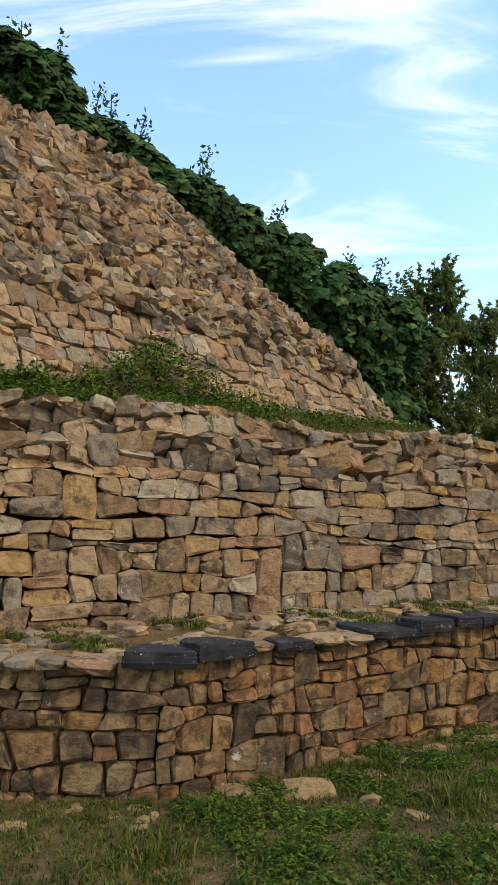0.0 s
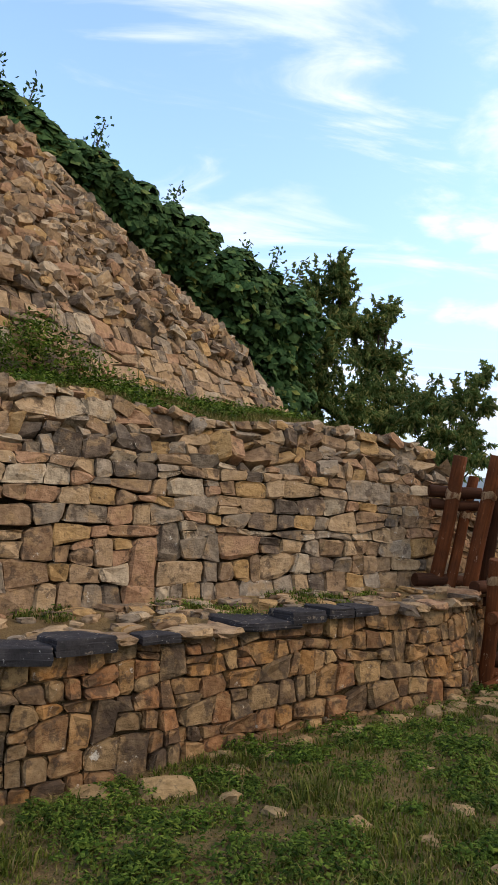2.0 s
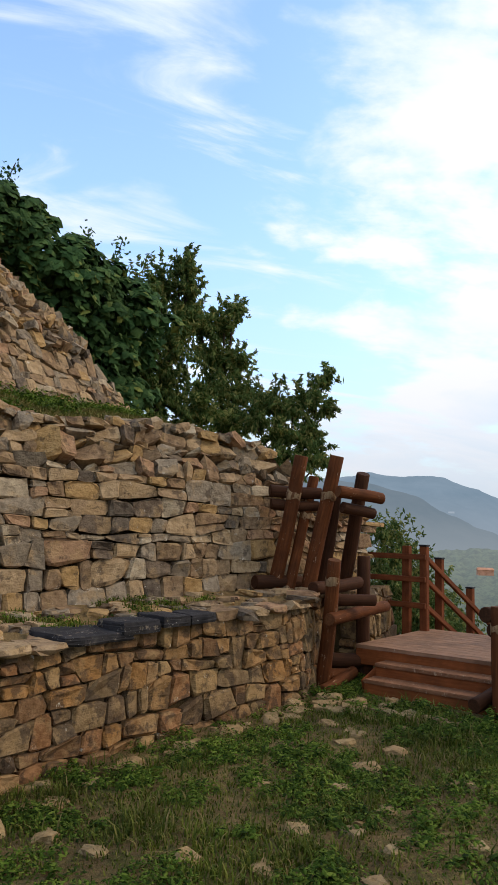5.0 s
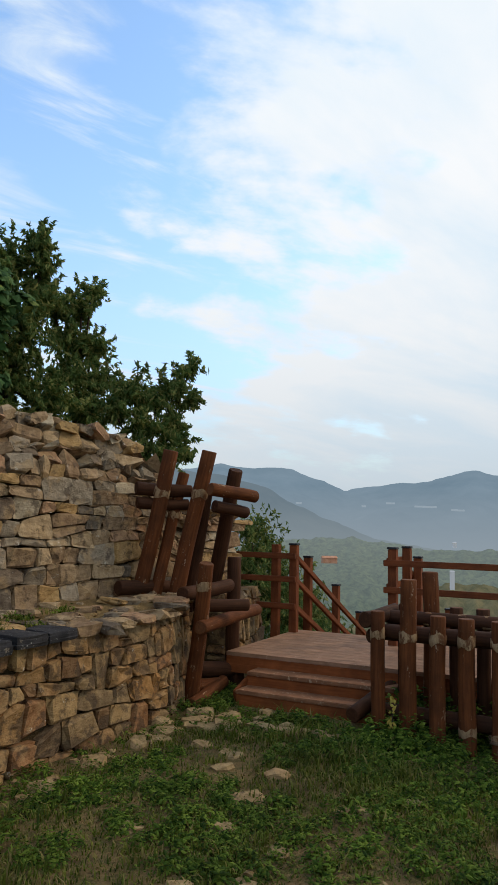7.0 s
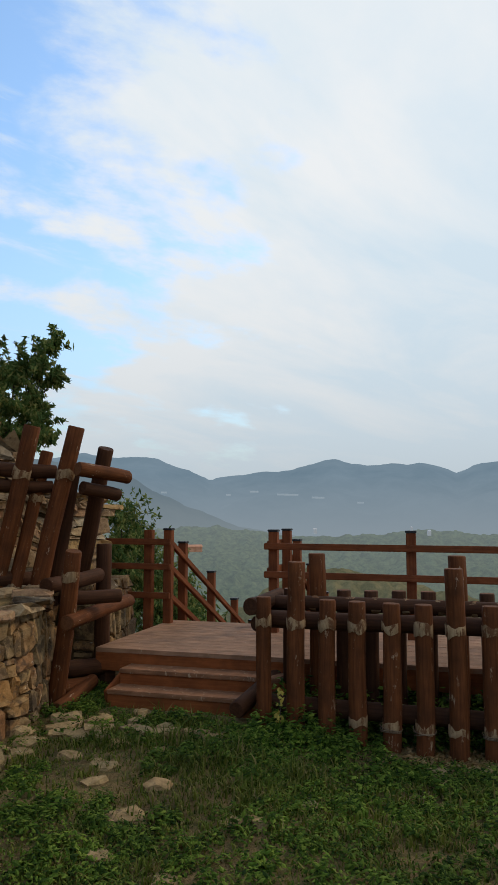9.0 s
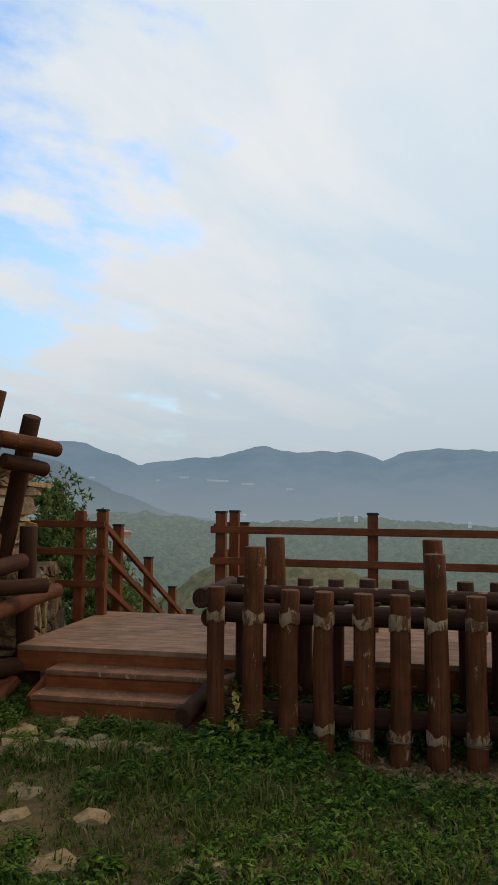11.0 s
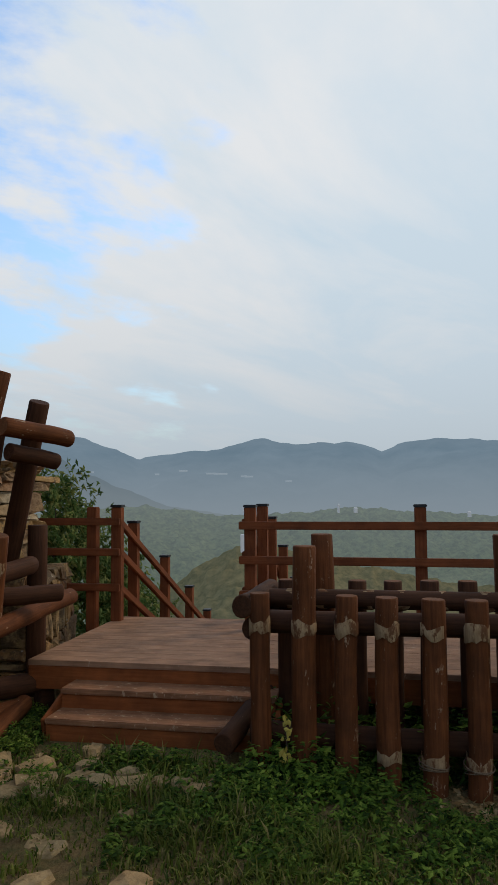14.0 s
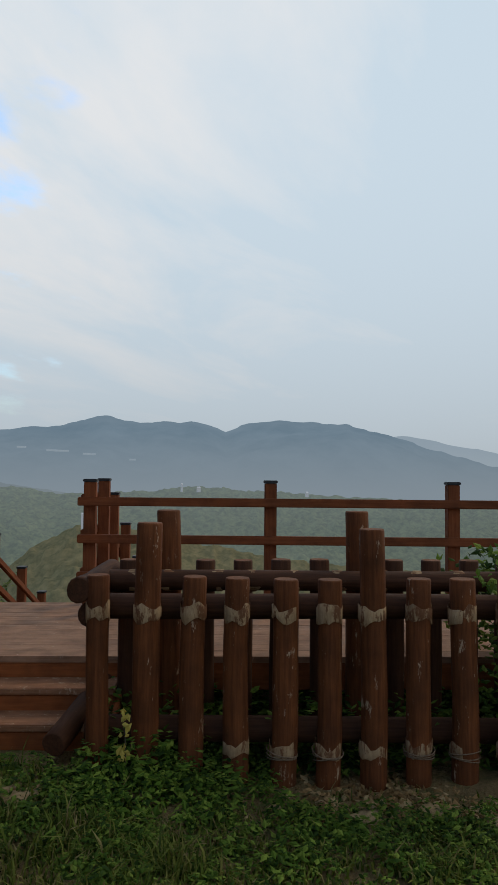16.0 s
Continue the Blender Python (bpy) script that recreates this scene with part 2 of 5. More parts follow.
rope_mat.base(rope_mat.ramp(rope_mat.noise(rope_mat.world(), 90, 3, 0.6), [(0.3, (0.10, 0.06, 0.035)), (0.7, (0.22, 0.15, 0.095))]))
rope_mat = rope_mat.m


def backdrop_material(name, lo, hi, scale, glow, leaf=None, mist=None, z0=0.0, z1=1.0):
    """Distant hillside: aerial haze painted as bluish emission, with sunlit leaf tones on the nearer ones; mist: the
    paler haze tone painted in by height, from z0 (far) to z1.
    """
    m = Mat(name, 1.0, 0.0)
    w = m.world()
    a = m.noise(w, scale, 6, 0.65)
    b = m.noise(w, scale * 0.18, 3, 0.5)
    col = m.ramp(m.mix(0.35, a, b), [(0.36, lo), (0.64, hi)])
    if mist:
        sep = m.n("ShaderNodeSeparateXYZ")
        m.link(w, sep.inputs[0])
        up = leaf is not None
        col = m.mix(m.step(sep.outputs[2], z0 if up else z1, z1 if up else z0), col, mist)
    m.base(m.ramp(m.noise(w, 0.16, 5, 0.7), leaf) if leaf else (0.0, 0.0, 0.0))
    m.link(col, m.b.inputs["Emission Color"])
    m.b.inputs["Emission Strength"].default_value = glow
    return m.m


# ------------------------------------------------------------------ helpers for shapes
def mesh_of(name, verts, faces, mats, smooth=False):
    me = bpy.data.meshes.new(name)
    me.from_pydata([tuple(v) for v in verts], [], [tuple(f) for f in faces])
    for mt in (mats if isinstance(mats, (list, tuple)) else [mats]):
        me.materials.append(mt)
    if smooth:
        me.polygons.foreach_set("use_smooth", [True] * len(me.polygons))
    me.update()
    return me


def quick_mesh(name, verts, faces, mat, smooth=False):
    """A mesh from numpy arrays whose faces all have the same number of corners."""
    me = bpy.data.meshes.new(name)
    k = faces.shape[1]
    me.vertices.add(len(verts)), me.loops.add(faces.size), me.polygons.add(len(faces))
    me.vertices.foreach_set("co", np.ascontiguousarray(verts, dtype=np.float32).ravel())
    me.loops.foreach_set("vertex_index", np.ascontiguousarray(faces, dtype=np.int32).ravel())
    me.polygons.foreach_set("loop_start", np.arange(0, faces.size, k, dtype=np.int32))
    me.polygons.foreach_set("use_smooth", np.full(len(faces), smooth, dtype=bool))
    me.materials.append(mat)
    me.update(calc_edges=True)
    me.validate()
    return me


def part(name, me, parent, label="", m=None, kind=""):
    ob = new(name, me)
    ob.parent = parent
    if m is not None:
        ob.matrix_basis = m
    return tagged(ob, label=label, kind=kind)


def thing(name, label, category, group="", kind="", at=None):
    ob = new(name)
    ob.empty_display_size = 0.1
    if at is not None:
        ob.matrix_basis = at
    return tagged(ob, label, category, group, kind)


def box_mesh(name, sx, sy, sz, mat, bevel=0.006, wob=0.0):
    bm = bmesh.new()
    bmesh.ops.create_cube(bm, size=1)
    bmesh.ops.scale(bm, vec=(sx, sy, sz), verts=bm.verts)
    if wob:
        for v in bm.verts:
            v.co += Vector([random.uniform(-wob, wob) for _ in range(3)])
    if bevel:
        bmesh.ops.bevel(bm, geom=bm.edges[:], offset=bevel, segments=2, affect="EDGES")
    me = bpy.data.meshes.new(name)
    bm.to_mesh(me), bm.free()
    me.materials.append(mat)
    return me


def bar(name, a, b, w, h, mat, parent, label="", up=(0, 0, 1), bevel=0.006):
    """A squared timber from a to b, w wide and h high."""
    a, b = Vector(a), Vector(b)
    x = (b - a).normalized()
    y = Vector(up).cross(x).normalized()
    z = x.cross(y)
    rot = Matrix((x, y, z)).transposed().to_4x4()
    return part(name, box_mesh(name, (b - a).length, w, h, mat, bevel), parent, label, Matrix.Translation((a + b) / 2) @ rot)


def log_mesh(name, length, r, mats, seg=14, rings=9, taper=0.06, wob=0.05, seed=0, z0=0.0):
    """An upright log from z0: uneven bark-free sides, rounded sawn ends (second material)."""
    rng = random.Random(seed)
    ph = [rng.uniform(0, 6.28) for _ in range(4)]
    bend = (rng.uniform(-1, 1) * 0.012, rng.uniform(-1, 1) * 0.012)
    verts, faces = [], []
    prof = [(0.0, 0.90), (0.012, 1.0)] + [(i / rings, 1.0) for i in range(1, rings)] + [(1 - 0.008 / length, 1.0), (1.0, 0.93)]
    for f, k in prof:
        cx, cy = bend[0] * math.sin(f * 3.1), bend[1] * math.sin(f * 3.1)
        for s in range(seg):
            a = 2 * math.pi * s / seg
            rr = r * k * (1 - taper * f) * (1 + wob * (0.5 * math.sin(2 * a + ph[0] + 2 * f) + 0.5 * math.sin(3 * a + ph[1]) + 0.6 * math.sin(f * 9 + ph[2] + a)))
            verts.append((cx + rr * math.cos(a), cy + rr * math.sin(a), z0 + f * length))
    n = len(prof)
    for i in range(n - 1):
        for s in range(seg):
            faces.append((i * seg + s, i * seg + (s + 1) % seg, (i + 1) * seg + (s + 1) % seg, (i + 1) * seg + s))
    side = len(faces)
    faces.append(tuple(reversed(range(seg))))
    faces.append(tuple((n - 1) * seg + s for s in range(seg)))
    me = mesh_of(name, verts, faces, mats)
    for i, p in enumerate(me.polygons):
        p.use_smooth = i < side
        p.material_index = 1 if i >= side and len(me.materials) > 1 else 0
    return me


def log_between(name, a, b, r, mats, parent, label="", seed=0):
    a, b = Vector(a), Vector(b)
    d = b - a
    rot = d.to_track_quat("Z", "Y").to_matrix().to_4x4()
    return part(name, log_mesh(name, d.length, r, mats, seed=seed), parent, label, Matrix.Translation(a) @ rot)


def sleeve(name, r, z0, z1, mat, parent, label="", seed=0, seg=18):
    """A ragged ring where the stain has been rubbed off a log, with uneven upper and lower edges."""
    rng = random.Random(seed)
    p = [rng.uniform(0, 6.28) for _ in range(4)]
    verts, faces = [], []
    for s in range(seg):
        a = 2 * math.pi * s / seg
        lo = z0 + 0.010 * math.sin(2 * a + p[0]) + 0.008 * math.sin(4 * a + p[1]) + rng.uniform(-0.008, 0.008)
        hi = z1 + 0.012 * math.sin(2 * a + p[2]) + 0.008 * math.sin(5 * a + p[3]) + rng.uniform(-0.008, 0.008)
        c, d = math.cos(a), math.sin(a)
        verts += [(r * c * 0.97, r * d * 0.97, lo), (r * c, r * d, lo + 0.004), (r * c, r * d, hi - 0.004), (r * c * 0.97, r * d * 0.97, hi)]
    for s in range(seg):
        t = (s + 1) % seg
        for k in range(3):
            faces.append((s * 4 + k, t * 4 + k, t * 4 + k + 1, s * 4 + k + 1))
    return part(name, mesh_of(name, verts, faces, mat, True), parent, label)


# ------------------------------------------------------------------ stones
GRID26 = np.array([(x, y, z) for x in (-1, 0, 1) for y in (-1, 0, 1) for z in (-1, 0, 1) if (x, y, z) != (0, 0, 0)], float)
INDEX26 = {tuple(int(c) for c in p): i for i, p in enumerate(GRID26)}


def cube_faces():
    out = []
    for ax in range(3):
        o1, o2 = [(1, 2), (2, 0), (0, 1)][ax]
        for sgn in (-1, 1):
            for i in (-1, 0):
                for j in (-1, 0):
                    q = []
                    for a, b in ((i, j), (i + 1, j), (i + 1, j + 1), (i, j + 1)):
                        p = [0, 0, 0]
                        p[ax], p[o1], p[o2] = sgn, a, b
                        q.append(INDEX26[tuple(p)])
                    out.append(q if sgn > 0 else q[::-1])
    return np.array(out)


FACES26 = cube_faces()


def stone_verts(rng, rounding=0.12, rough=0.09):
    v = GRID26.copy()
    k = np.abs(v).sum(1)
    v *= np.where(k == 3, 1 - rounding * 1.15, np.where(k == 2, 1 - rounding * 0.42, 1.0))[:, None]
    v += rng.normal(0, rough, v.shape) * np.array([1, 1, 1])
    # one or two corners knocked off
    for _ in range(rng.integers(1, 4)):
        c = rng.choice([-1, 1], 3)
        w = np.clip((v @ c - 1.6) / 1.4, 0, 1)[:, None]
        v -= w * c * rng.uniform(0.15, 0.45)
    return v


RING = np.array([(-1, -1), (-0.45, -1), (0.45, -1), (1, -1), (1, -0.4), (1, 0.4), (1, 1), (0.45, 1), (-0.45, 1), (-1, 1), (-1, 0.4), (-1, -0.4)])
LAID_FACES = np.array([(0, 1, 12, 11), (1, 2, 13, 12), (2, 3, 4, 13), (4, 5, 14, 13), (5, 6, 7, 14), (7, 8, 15, 14), (8, 9, 10, 15), (10, 11, 12, 15), (12, 13, 16, 16), (13, 14, 16, 16), (14, 15, 16, 16), (15, 12, 16, 16)]
                      + [(k, 17 + k, 17 + (k + 1) % 12, (k + 1) % 12) for k in range(12)])
LAID_FACES = np.concatenate([LAID_FACES[:, [0, 1, 2]], LAID_FACES[LAID_FACES[:, 2] != LAID_FACES[:, 3]][:, [0, 2, 3]]])


def laid_stone(rng, at, quad, gap, proud, tilt, rough, worn=(0.04, 0.12), deep=0.20):
    """A hewn stone that fills one cell of a wall: a chipped, chamfered face, its back buried. at(s, h, d) gives the place d metres out of the face."""
    q = np.array(quad, float)
    w, h = max(0.03, np.linalg.norm(q[1] - q[0])), max(0.03, np.linalg.norm(q[3] - q[0]))
    ring = RING + rng.normal(0, rough, RING.shape)
    for k in (0, 3, 6, 9):
        ring[k] *= rng.uniform(0.82, 1.0)
    f = rng.uniform(0.70, 0.88)
    face = np.array([(-f, -f), (f, -f), (f, f), (-f, f), (0, 0)]) + rng.normal(0, 0.10, (5, 2))
    uv = np.concatenate([ring, face, ring * 0.88])
    uv *= np.array([max(0.4, 1 - 2 * gap / w), max(0.4, 1 - 2 * gap / h)])
    lean = rng.normal(0, tilt, 2)
    round_off = min(w, h) * rng.uniform(*worn)
    d = np.concatenate([proud - round_off + rng.normal(0, 0.006, 12), proud + rng.normal(0, 0.010, 5), np.full(12, -deep)])
    d[:17] += uv[:17] @ lean
    a, b = (uv[:, :1] + 1) / 2, (uv[:, 1:] + 1) / 2
    sh = (q[0] * (1 - a) + q[1] * a) * (1 - b) + (q[3] * (1 - a) + q[2] * a) * b
    return np.array([at(x, y, z) for (x, y), z in zip(sh, d)])


def stone_set(name, count, mat, seed, rounding, rough):
    rng = np.random.default_rng(seed)
    return [quick_mesh(name, stone_verts(rng, rounding, rough), FACES26, mat, False) for _ in range(count)]


chunk_shapes = stone_set("stone", 40, stone_a, 3, 0.11, 0.12)
FACES26_TRI = np.concatenate([FACES26[:, [0, 1, 2]], FACES26[:, [0, 2, 3]]])


class Joined:
    """Many stones in one mesh."""

    def __init__(self, seed):
        self.rng, self.v, self.f, self.n = np.random.default_rng(seed), [], [], 0

    def put(self, v, f):
        self.v.append(v)
        self.f.append(f + self.n)
        self.n += len(v)

    def add(self, m, rounding=0.11, rough=0.12):
        a = np.array(m)
        self.put(stone_verts(self.rng, rounding, rough) @ a[:3, :3].T + a[:3, 3], FACES26_TRI)

    def mesh(self, name, mat):
        return quick_mesh(name, np.concatenate(self.v), np.concatenate(self.f), mat, False)


def lay_stones(wall, laid, loose, keep, mat, mat_joined, seed, near, label):
    """The nearest stones become parts of their own, the rest one mesh. laid: world vertices; loose: poses of tumbled chunks."""
    todo = [(near(v.mean(0)), 0, i, v) for i, v in enumerate(laid)] + [(near(np.array(m.translation)), 1, i, m) for i, m in enumerate(loose)]
    todo.sort(key=lambda q: q[:3])
    rng, rest = random.Random(seed), Joined(seed)
    for k, (_, kind, _, v) in enumerate(todo):
        if kind:
            if k < keep:
                part("stone", chunk_shapes[rng.randrange(len(chunk_shapes))], wall, m=v)
            else:
                rest.add(v)
        elif k < keep:
            c = v.mean(0)
            part("stone", quick_mesh("stone", v - c, LAID_FACES, mat, False), wall, m=Matrix.Translation(Vector(c)))
        else:
            rest.put(v, LAID_FACES)
    if rest.n:
        part("far_stones", rest.mesh("far_stones", mat_joined), wall, label, kind="stuff")


class Face:
    """A wall face over a line on the plan; batter: how far it leans back per metre of height."""

    def __init__(self, pts, batter=0.08):
        self.p = [Vector((x, y, 0)) for x, y in pts]
        self.d = [0.0]
        for a, b in zip(self.p, self.p[1:]):
            self.d.append(self.d[-1] + (b - a).length)
        self.length, self.batter = self.d[-1], batter

    def at(self, s, h, z0):
        """Point, tangent and outward normal at s metres along and h metres above the foot at z0."""
        i = max(0, min(len(self.p) - 2, sum(1 for d in self.d if d <= s) - 1))
        a, b = self.p[i], self.p[i + 1]
        t = (b - a).normalized()
        n = Vector((t.y, -t.x, 0))
        back = self.batter(h) if callable(self.batter) else self.batter * h
        return a + t * (s - self.d[i]) - n * back + Vector((0, 0, z0 + h)), t, n


def stone_pose(p, t, n, w, d, h, rng, tilt=3.0):
    z = t.cross(-n).normalized()
    if z.z < 0:
        z = -z
    rot = Matrix((t, -n, z)).transposed().to_4x4()
    j = [rng.gauss(0, tilt) for _ in range(3)]
    return Matrix.Translation(p) @ rot @ Euler([radians(a) for a in j]).to_matrix().to_4x4() @ Matrix.Diagonal((w, d, h, 1))


def lay_courses(length, height, rows, wide, seed, split=0.3, tall=0.10, wavy=1.0):
    """Cells, each four corners (s, h), of roughly coursed rubble masonry; height: a function of s. Some stones rise through two courses, some courses are split."""
    rng = random.Random(seed)
    cuts = [0.0]
    for _ in range(rows):
        cuts.append(cuts[-1] + rng.uniform(0.65, 1.4))
    cuts = [c / cuts[-1] for c in cuts]

    def level(k, s):
        if k in (0, rows):
            return cuts[k] * height(s)
        return (cuts[k] + wavy / rows * (0.18 * math.sin(s * 2.1 + k * 1.3) + 0.15 * math.sin(s * 5.3 + k * 2.3) + 0.12 * math.sin(s * 11 + k * 4.1))) * height(s)

    def quad(a, b, k0, k1, la, lb):
        (a0, a1), (b0, b1) = (a - la, a + la), (b - lb, b + lb)
        return [(a0, level(k0, a0)), (b0, level(k0, b0)), (b1, level(k1, b1)), (a1, level(k1, a1))]

    out, taken = [], [[] for _ in range(rows + 1)]
    for k in range(rows):
        s, lean = -rng.uniform(0, 0.2), 0.0
        while s < length:
            inside = [q for q in taken[k] if q[0] - 0.02 <= s < q[1] - 0.01]
            if inside:
                s, lean = inside[0][1], inside[0][2]
                continue
            e = s + wide * min(1.9, max(0.62, rng.lognormvariate(0, 0.36)))
            nxt = [q for q in taken[k] if q[0] > s]
            lean_e = rng.gauss(0, 0.014)
            if nxt and e > nxt[0][0] - 0.6 * wide:
                e, lean_e = nxt[0][0], nxt[0][3]
            k1 = k + 1
            if k + 2 <= rows and rng.random() < tall and wide * 0.9 < e - s < wide * 1.5:
                k1 = k + 2
                taken[k + 1].append((s, e, lean_e, lean))
                taken[k + 1].sort()
            q = quad(s, e, k, k1, lean, lean_e)
            hh = q[3][1] - q[0][1]
            if k1 == k + 1 and rng.random() < split and hh > 0.11:
                f = rng.uniform(0.35, 0.65)
                g = f + rng.gauss(0, 0.05)
                l = tuple(x + (y - x) * f for x, y in zip(q[0], q[3]))
                r = tuple(x + (y - x) * g for x, y in zip(q[1], q[2]))
                out += [[q[0], q[1], r, l], [l, r, q[2], q[3]]]
            elif k1 == k + 1 and rng.random() < 0.12 and e - s > wide:
                f = rng.uniform(0.35, 0.65)
                m0, m1 = tuple(x + (y - x) * f for x, y in zip(q[0], q[1])), tuple(x + (y - x) * (f + rng.gauss(0, 0.07)) for x, y in zip(q[3], q[2]))
                out += [[q[0], m0, m1, q[3]], [m0, q[1], q[2], m1]]
            else:
                out.append(q)
            s, lean = e, lean_e
    return out


def body_mesh(name, face, foot, top, depth, inset, mat, step=0.25):
    """The earth core behind a face: front, top and back."""
    n = max(2, int(face.length / step))
    verts, faces = [], []
    for i in range(n + 1):
        s = face.length * i / n
        z0, z1 = foot(s), top(s)
        a, t, nn = face.at(s, 0, z0)
        b, _, _ = face.at(s, z1 - z0, z0)
        verts += [a - nn * inset - Vector((0, 0, 0.3)), b - nn * inset, b - nn * (inset + depth), a - nn * (inset + depth) - Vector((0, 0, 0.3))]
    for i in range(n):
        o, q = i * 4, i * 4 + 4
        for k in range(4):
            faces.append((o + k, q + k, q + (k + 1) % 4, o + (k + 1) % 4))
    faces += [(0, 1, 2, 3), tuple(n * 4 + k for k in (3, 2, 1, 0))]
    return mesh_of(name, verts, faces, mat)


# ------------------------------------------------------------------ plan
DF, DL, DN = Vector((4.80, 6.18, 0)), Vector((-0.569, 0.822, 0)), Vector((0.822, 0.569, 0))   # deck: front point, along its front, away from it
DECK_Z = 0.50


def dk(l, n, z=0.0):
    """A place by metres along the deck's front (l), behind it (n) and height."""
    p = DF + DL * l + DN * n
    return Vector((p.x, p.y, z))


def ground_z(x, y):
    d = (x - DF.x) * DN.x + (y - DF.y) * DN.y
    z = 0.04 + 0.026 * max(-1.0, min(5.0, x)) + 0.035 * noise.noise((x * 0.8, y * 0.8, 3.0)) + 0.015 * noise.noise((x * 3, y * 3, 7.0))
    l = (x - DF.x) * DL.x + (y - DF.y) * DL.y
    z -= 0.14 * max(0.0, min(1.0, (0.15 - l) / 1.1)) * math.exp(-((d + 0.55) / 0.9) ** 2)
    if d > 1.7:
        e = d - 1.7
        z -= 0.5 * e
    back = math.hypot(x - 2, y - 4)
    if back > 25 and d < 6:
        z -= 0.12 * (back - 25) if back < 400 else 45
    return max(z, -170.0)


def make_ground():
    n = 170
    k = [math.sinh(6.6 * (2 * i / (n - 1) - 1)) / math.sinh(6.6) * 4200 for i in range(n)]
    xs, ys = [2.8 + v for v in k], [5.0 + v for v in k]
    verts = [(x, y, ground_z(x, y)) for y in ys for x in xs]
    faces = [(j * n + i, j * n + i + 1, (j + 1) * n + i + 1, (j + 1) * n + i) for j in range(n - 1) for i in range(n - 1)]
    ob = new("ground", mesh_of("ground", verts, faces, soil, True))
    tagged(ob, "trodden hilltop soil with patchy grass and stones", "ground", kind="structure")


make_ground()


# ---- lower wall, with its ledge
low_face = Face([(-2.4, 4.40), (-1.1, 4.42), (-0.25, 4.48), (0.26, 4.82), (1.0, 5.42), (1.95, 6.06), (3.0, 6.68), (3.28, 6.92), (3.75, 7.65)], 0.05)


def low_foot(s):
    p, _, _ = low_face.at(s, 0, 0)
    return ground_z(p.x, p.y) - 0.06


def low_top(s):
    return 0.715 + 0.036 * s + 0.02 * math.sin(3 * s)


def slope_strip(name, a_of, b_of, count, mat, label, category, rows=6, bulge=0.03, seed=5):
    """A rough sheet of earth between two lines."""
    verts, faces = [], []
    for i in range(count + 1):
        a, b = a_of(i / count), b_of(i / count)
        for j in range(rows + 1):
            p = a.lerp(b, j / rows)
            p.z += bulge * noise.noise(p * 2.3) + 0.5 * bulge * noise.noise(p * 7)
            verts.append(p)
    for i in range(count):
        for j in range(rows):
            o = i * (rows + 1) + j
            faces.append((o, o + rows + 1, o + rows + 2, o + 1))
    ob = new(name, mesh_of(name, verts, faces, mat, True))
    return tagged(ob, label, category, kind="structure")


up_face = Face([(-3.0, 4.05), (-1.3, 5.25), (-0.44, 5.82), (0.42, 6.38), (1.45, 6.92), (2.35, 7.36), (3.3, 7.86), (4.62, 8.54)],
               lambda h: 0.05 * h if h < 1.1 else 0.055 + 0.42 * (h - 1.1))


def up_foot(s):
    return 0.74 + 0.035 * s


def up_top(s):
    z = 2.60 - 0.012 * s + 0.05 * math.sin(2.3 * s)
    return z if s < 7.35 else max(1.72, z - (s - 7.35) * 1.25)


def line_of(face, zf, inset=0.0):
    def f(k):
        s = k * face.length
        z = zf(s)
        p, t, n = face.at(s, 0, z)
        return p - n * inset
    return f


def build_wall(name, face, foot, top, rows, wide, seed, mat, label, split, loose_from=None, keep=300, gap=0.002, worn=(0.04, 0.12), inset=0.048):
    wall = new(name, body_mesh(name, face, foot, lambda s: top(s) - 0.07, 0.5, inset, core))
    tagged(wall, label, "stone wall", kind="structure")
    rng, pick = np.random.default_rng(seed), random.Random(seed)

    def at(s, h, d):
        p, _, n = face.at(s, h, foot(s))
        return p + n * d

    rim = loose_from or top
    laid = [laid_stone(rng, at, q, gap, rng.normal(0, 0.010), 0.006, 0.055, worn) for q in lay_courses(face.length, lambda s: rim(s) - foot(s), rows, wide, seed, split)]
    loose = []
    if loose_from:
        # tumbled top: broken stones lying back on the slope, then an uneven rim
        def high(s, h, d):
            p, _, n = face.at(s, h + rim(s) - foot(s), foot(s))
            return p + n * d + Vector((0, 0, 0.6 * d))

        for q in lay_courses(face.length, lambda s: max(0.10, top(s) - rim(s)), 5, 0.17, seed + 1, 0.12, 0.12, 1.6):
            laid.append(laid_stone(rng, high, q, 0.002, rng.normal(0.012, 0.022), 0.020, 0.09))
        s = 0.05
        while s < face.length:
            w = pick.uniform(0.05, 0.12)
            for back in (0.0, 0.14, 0.28):
                p, t, n = face.at(s + pick.uniform(-0.05, 0.05), top(s) - foot(s) - pick.uniform(0.0, 0.05), foot(s))
                loose.append(stone_pose(p - n * (back + pick.uniform(-0.02, 0.05)), t, n, w, pick.uniform(0.06, 0.12), w * pick.uniform(0.3, 0.6), pick, 11))
            s += w * 1.7
    lay_stones(wall, laid, loose, keep, mat, stone_b if mat is stone_a else stone_warm_joined, seed, lambda c: -c[0], "remaining rubble stones of the wall")
    return wall


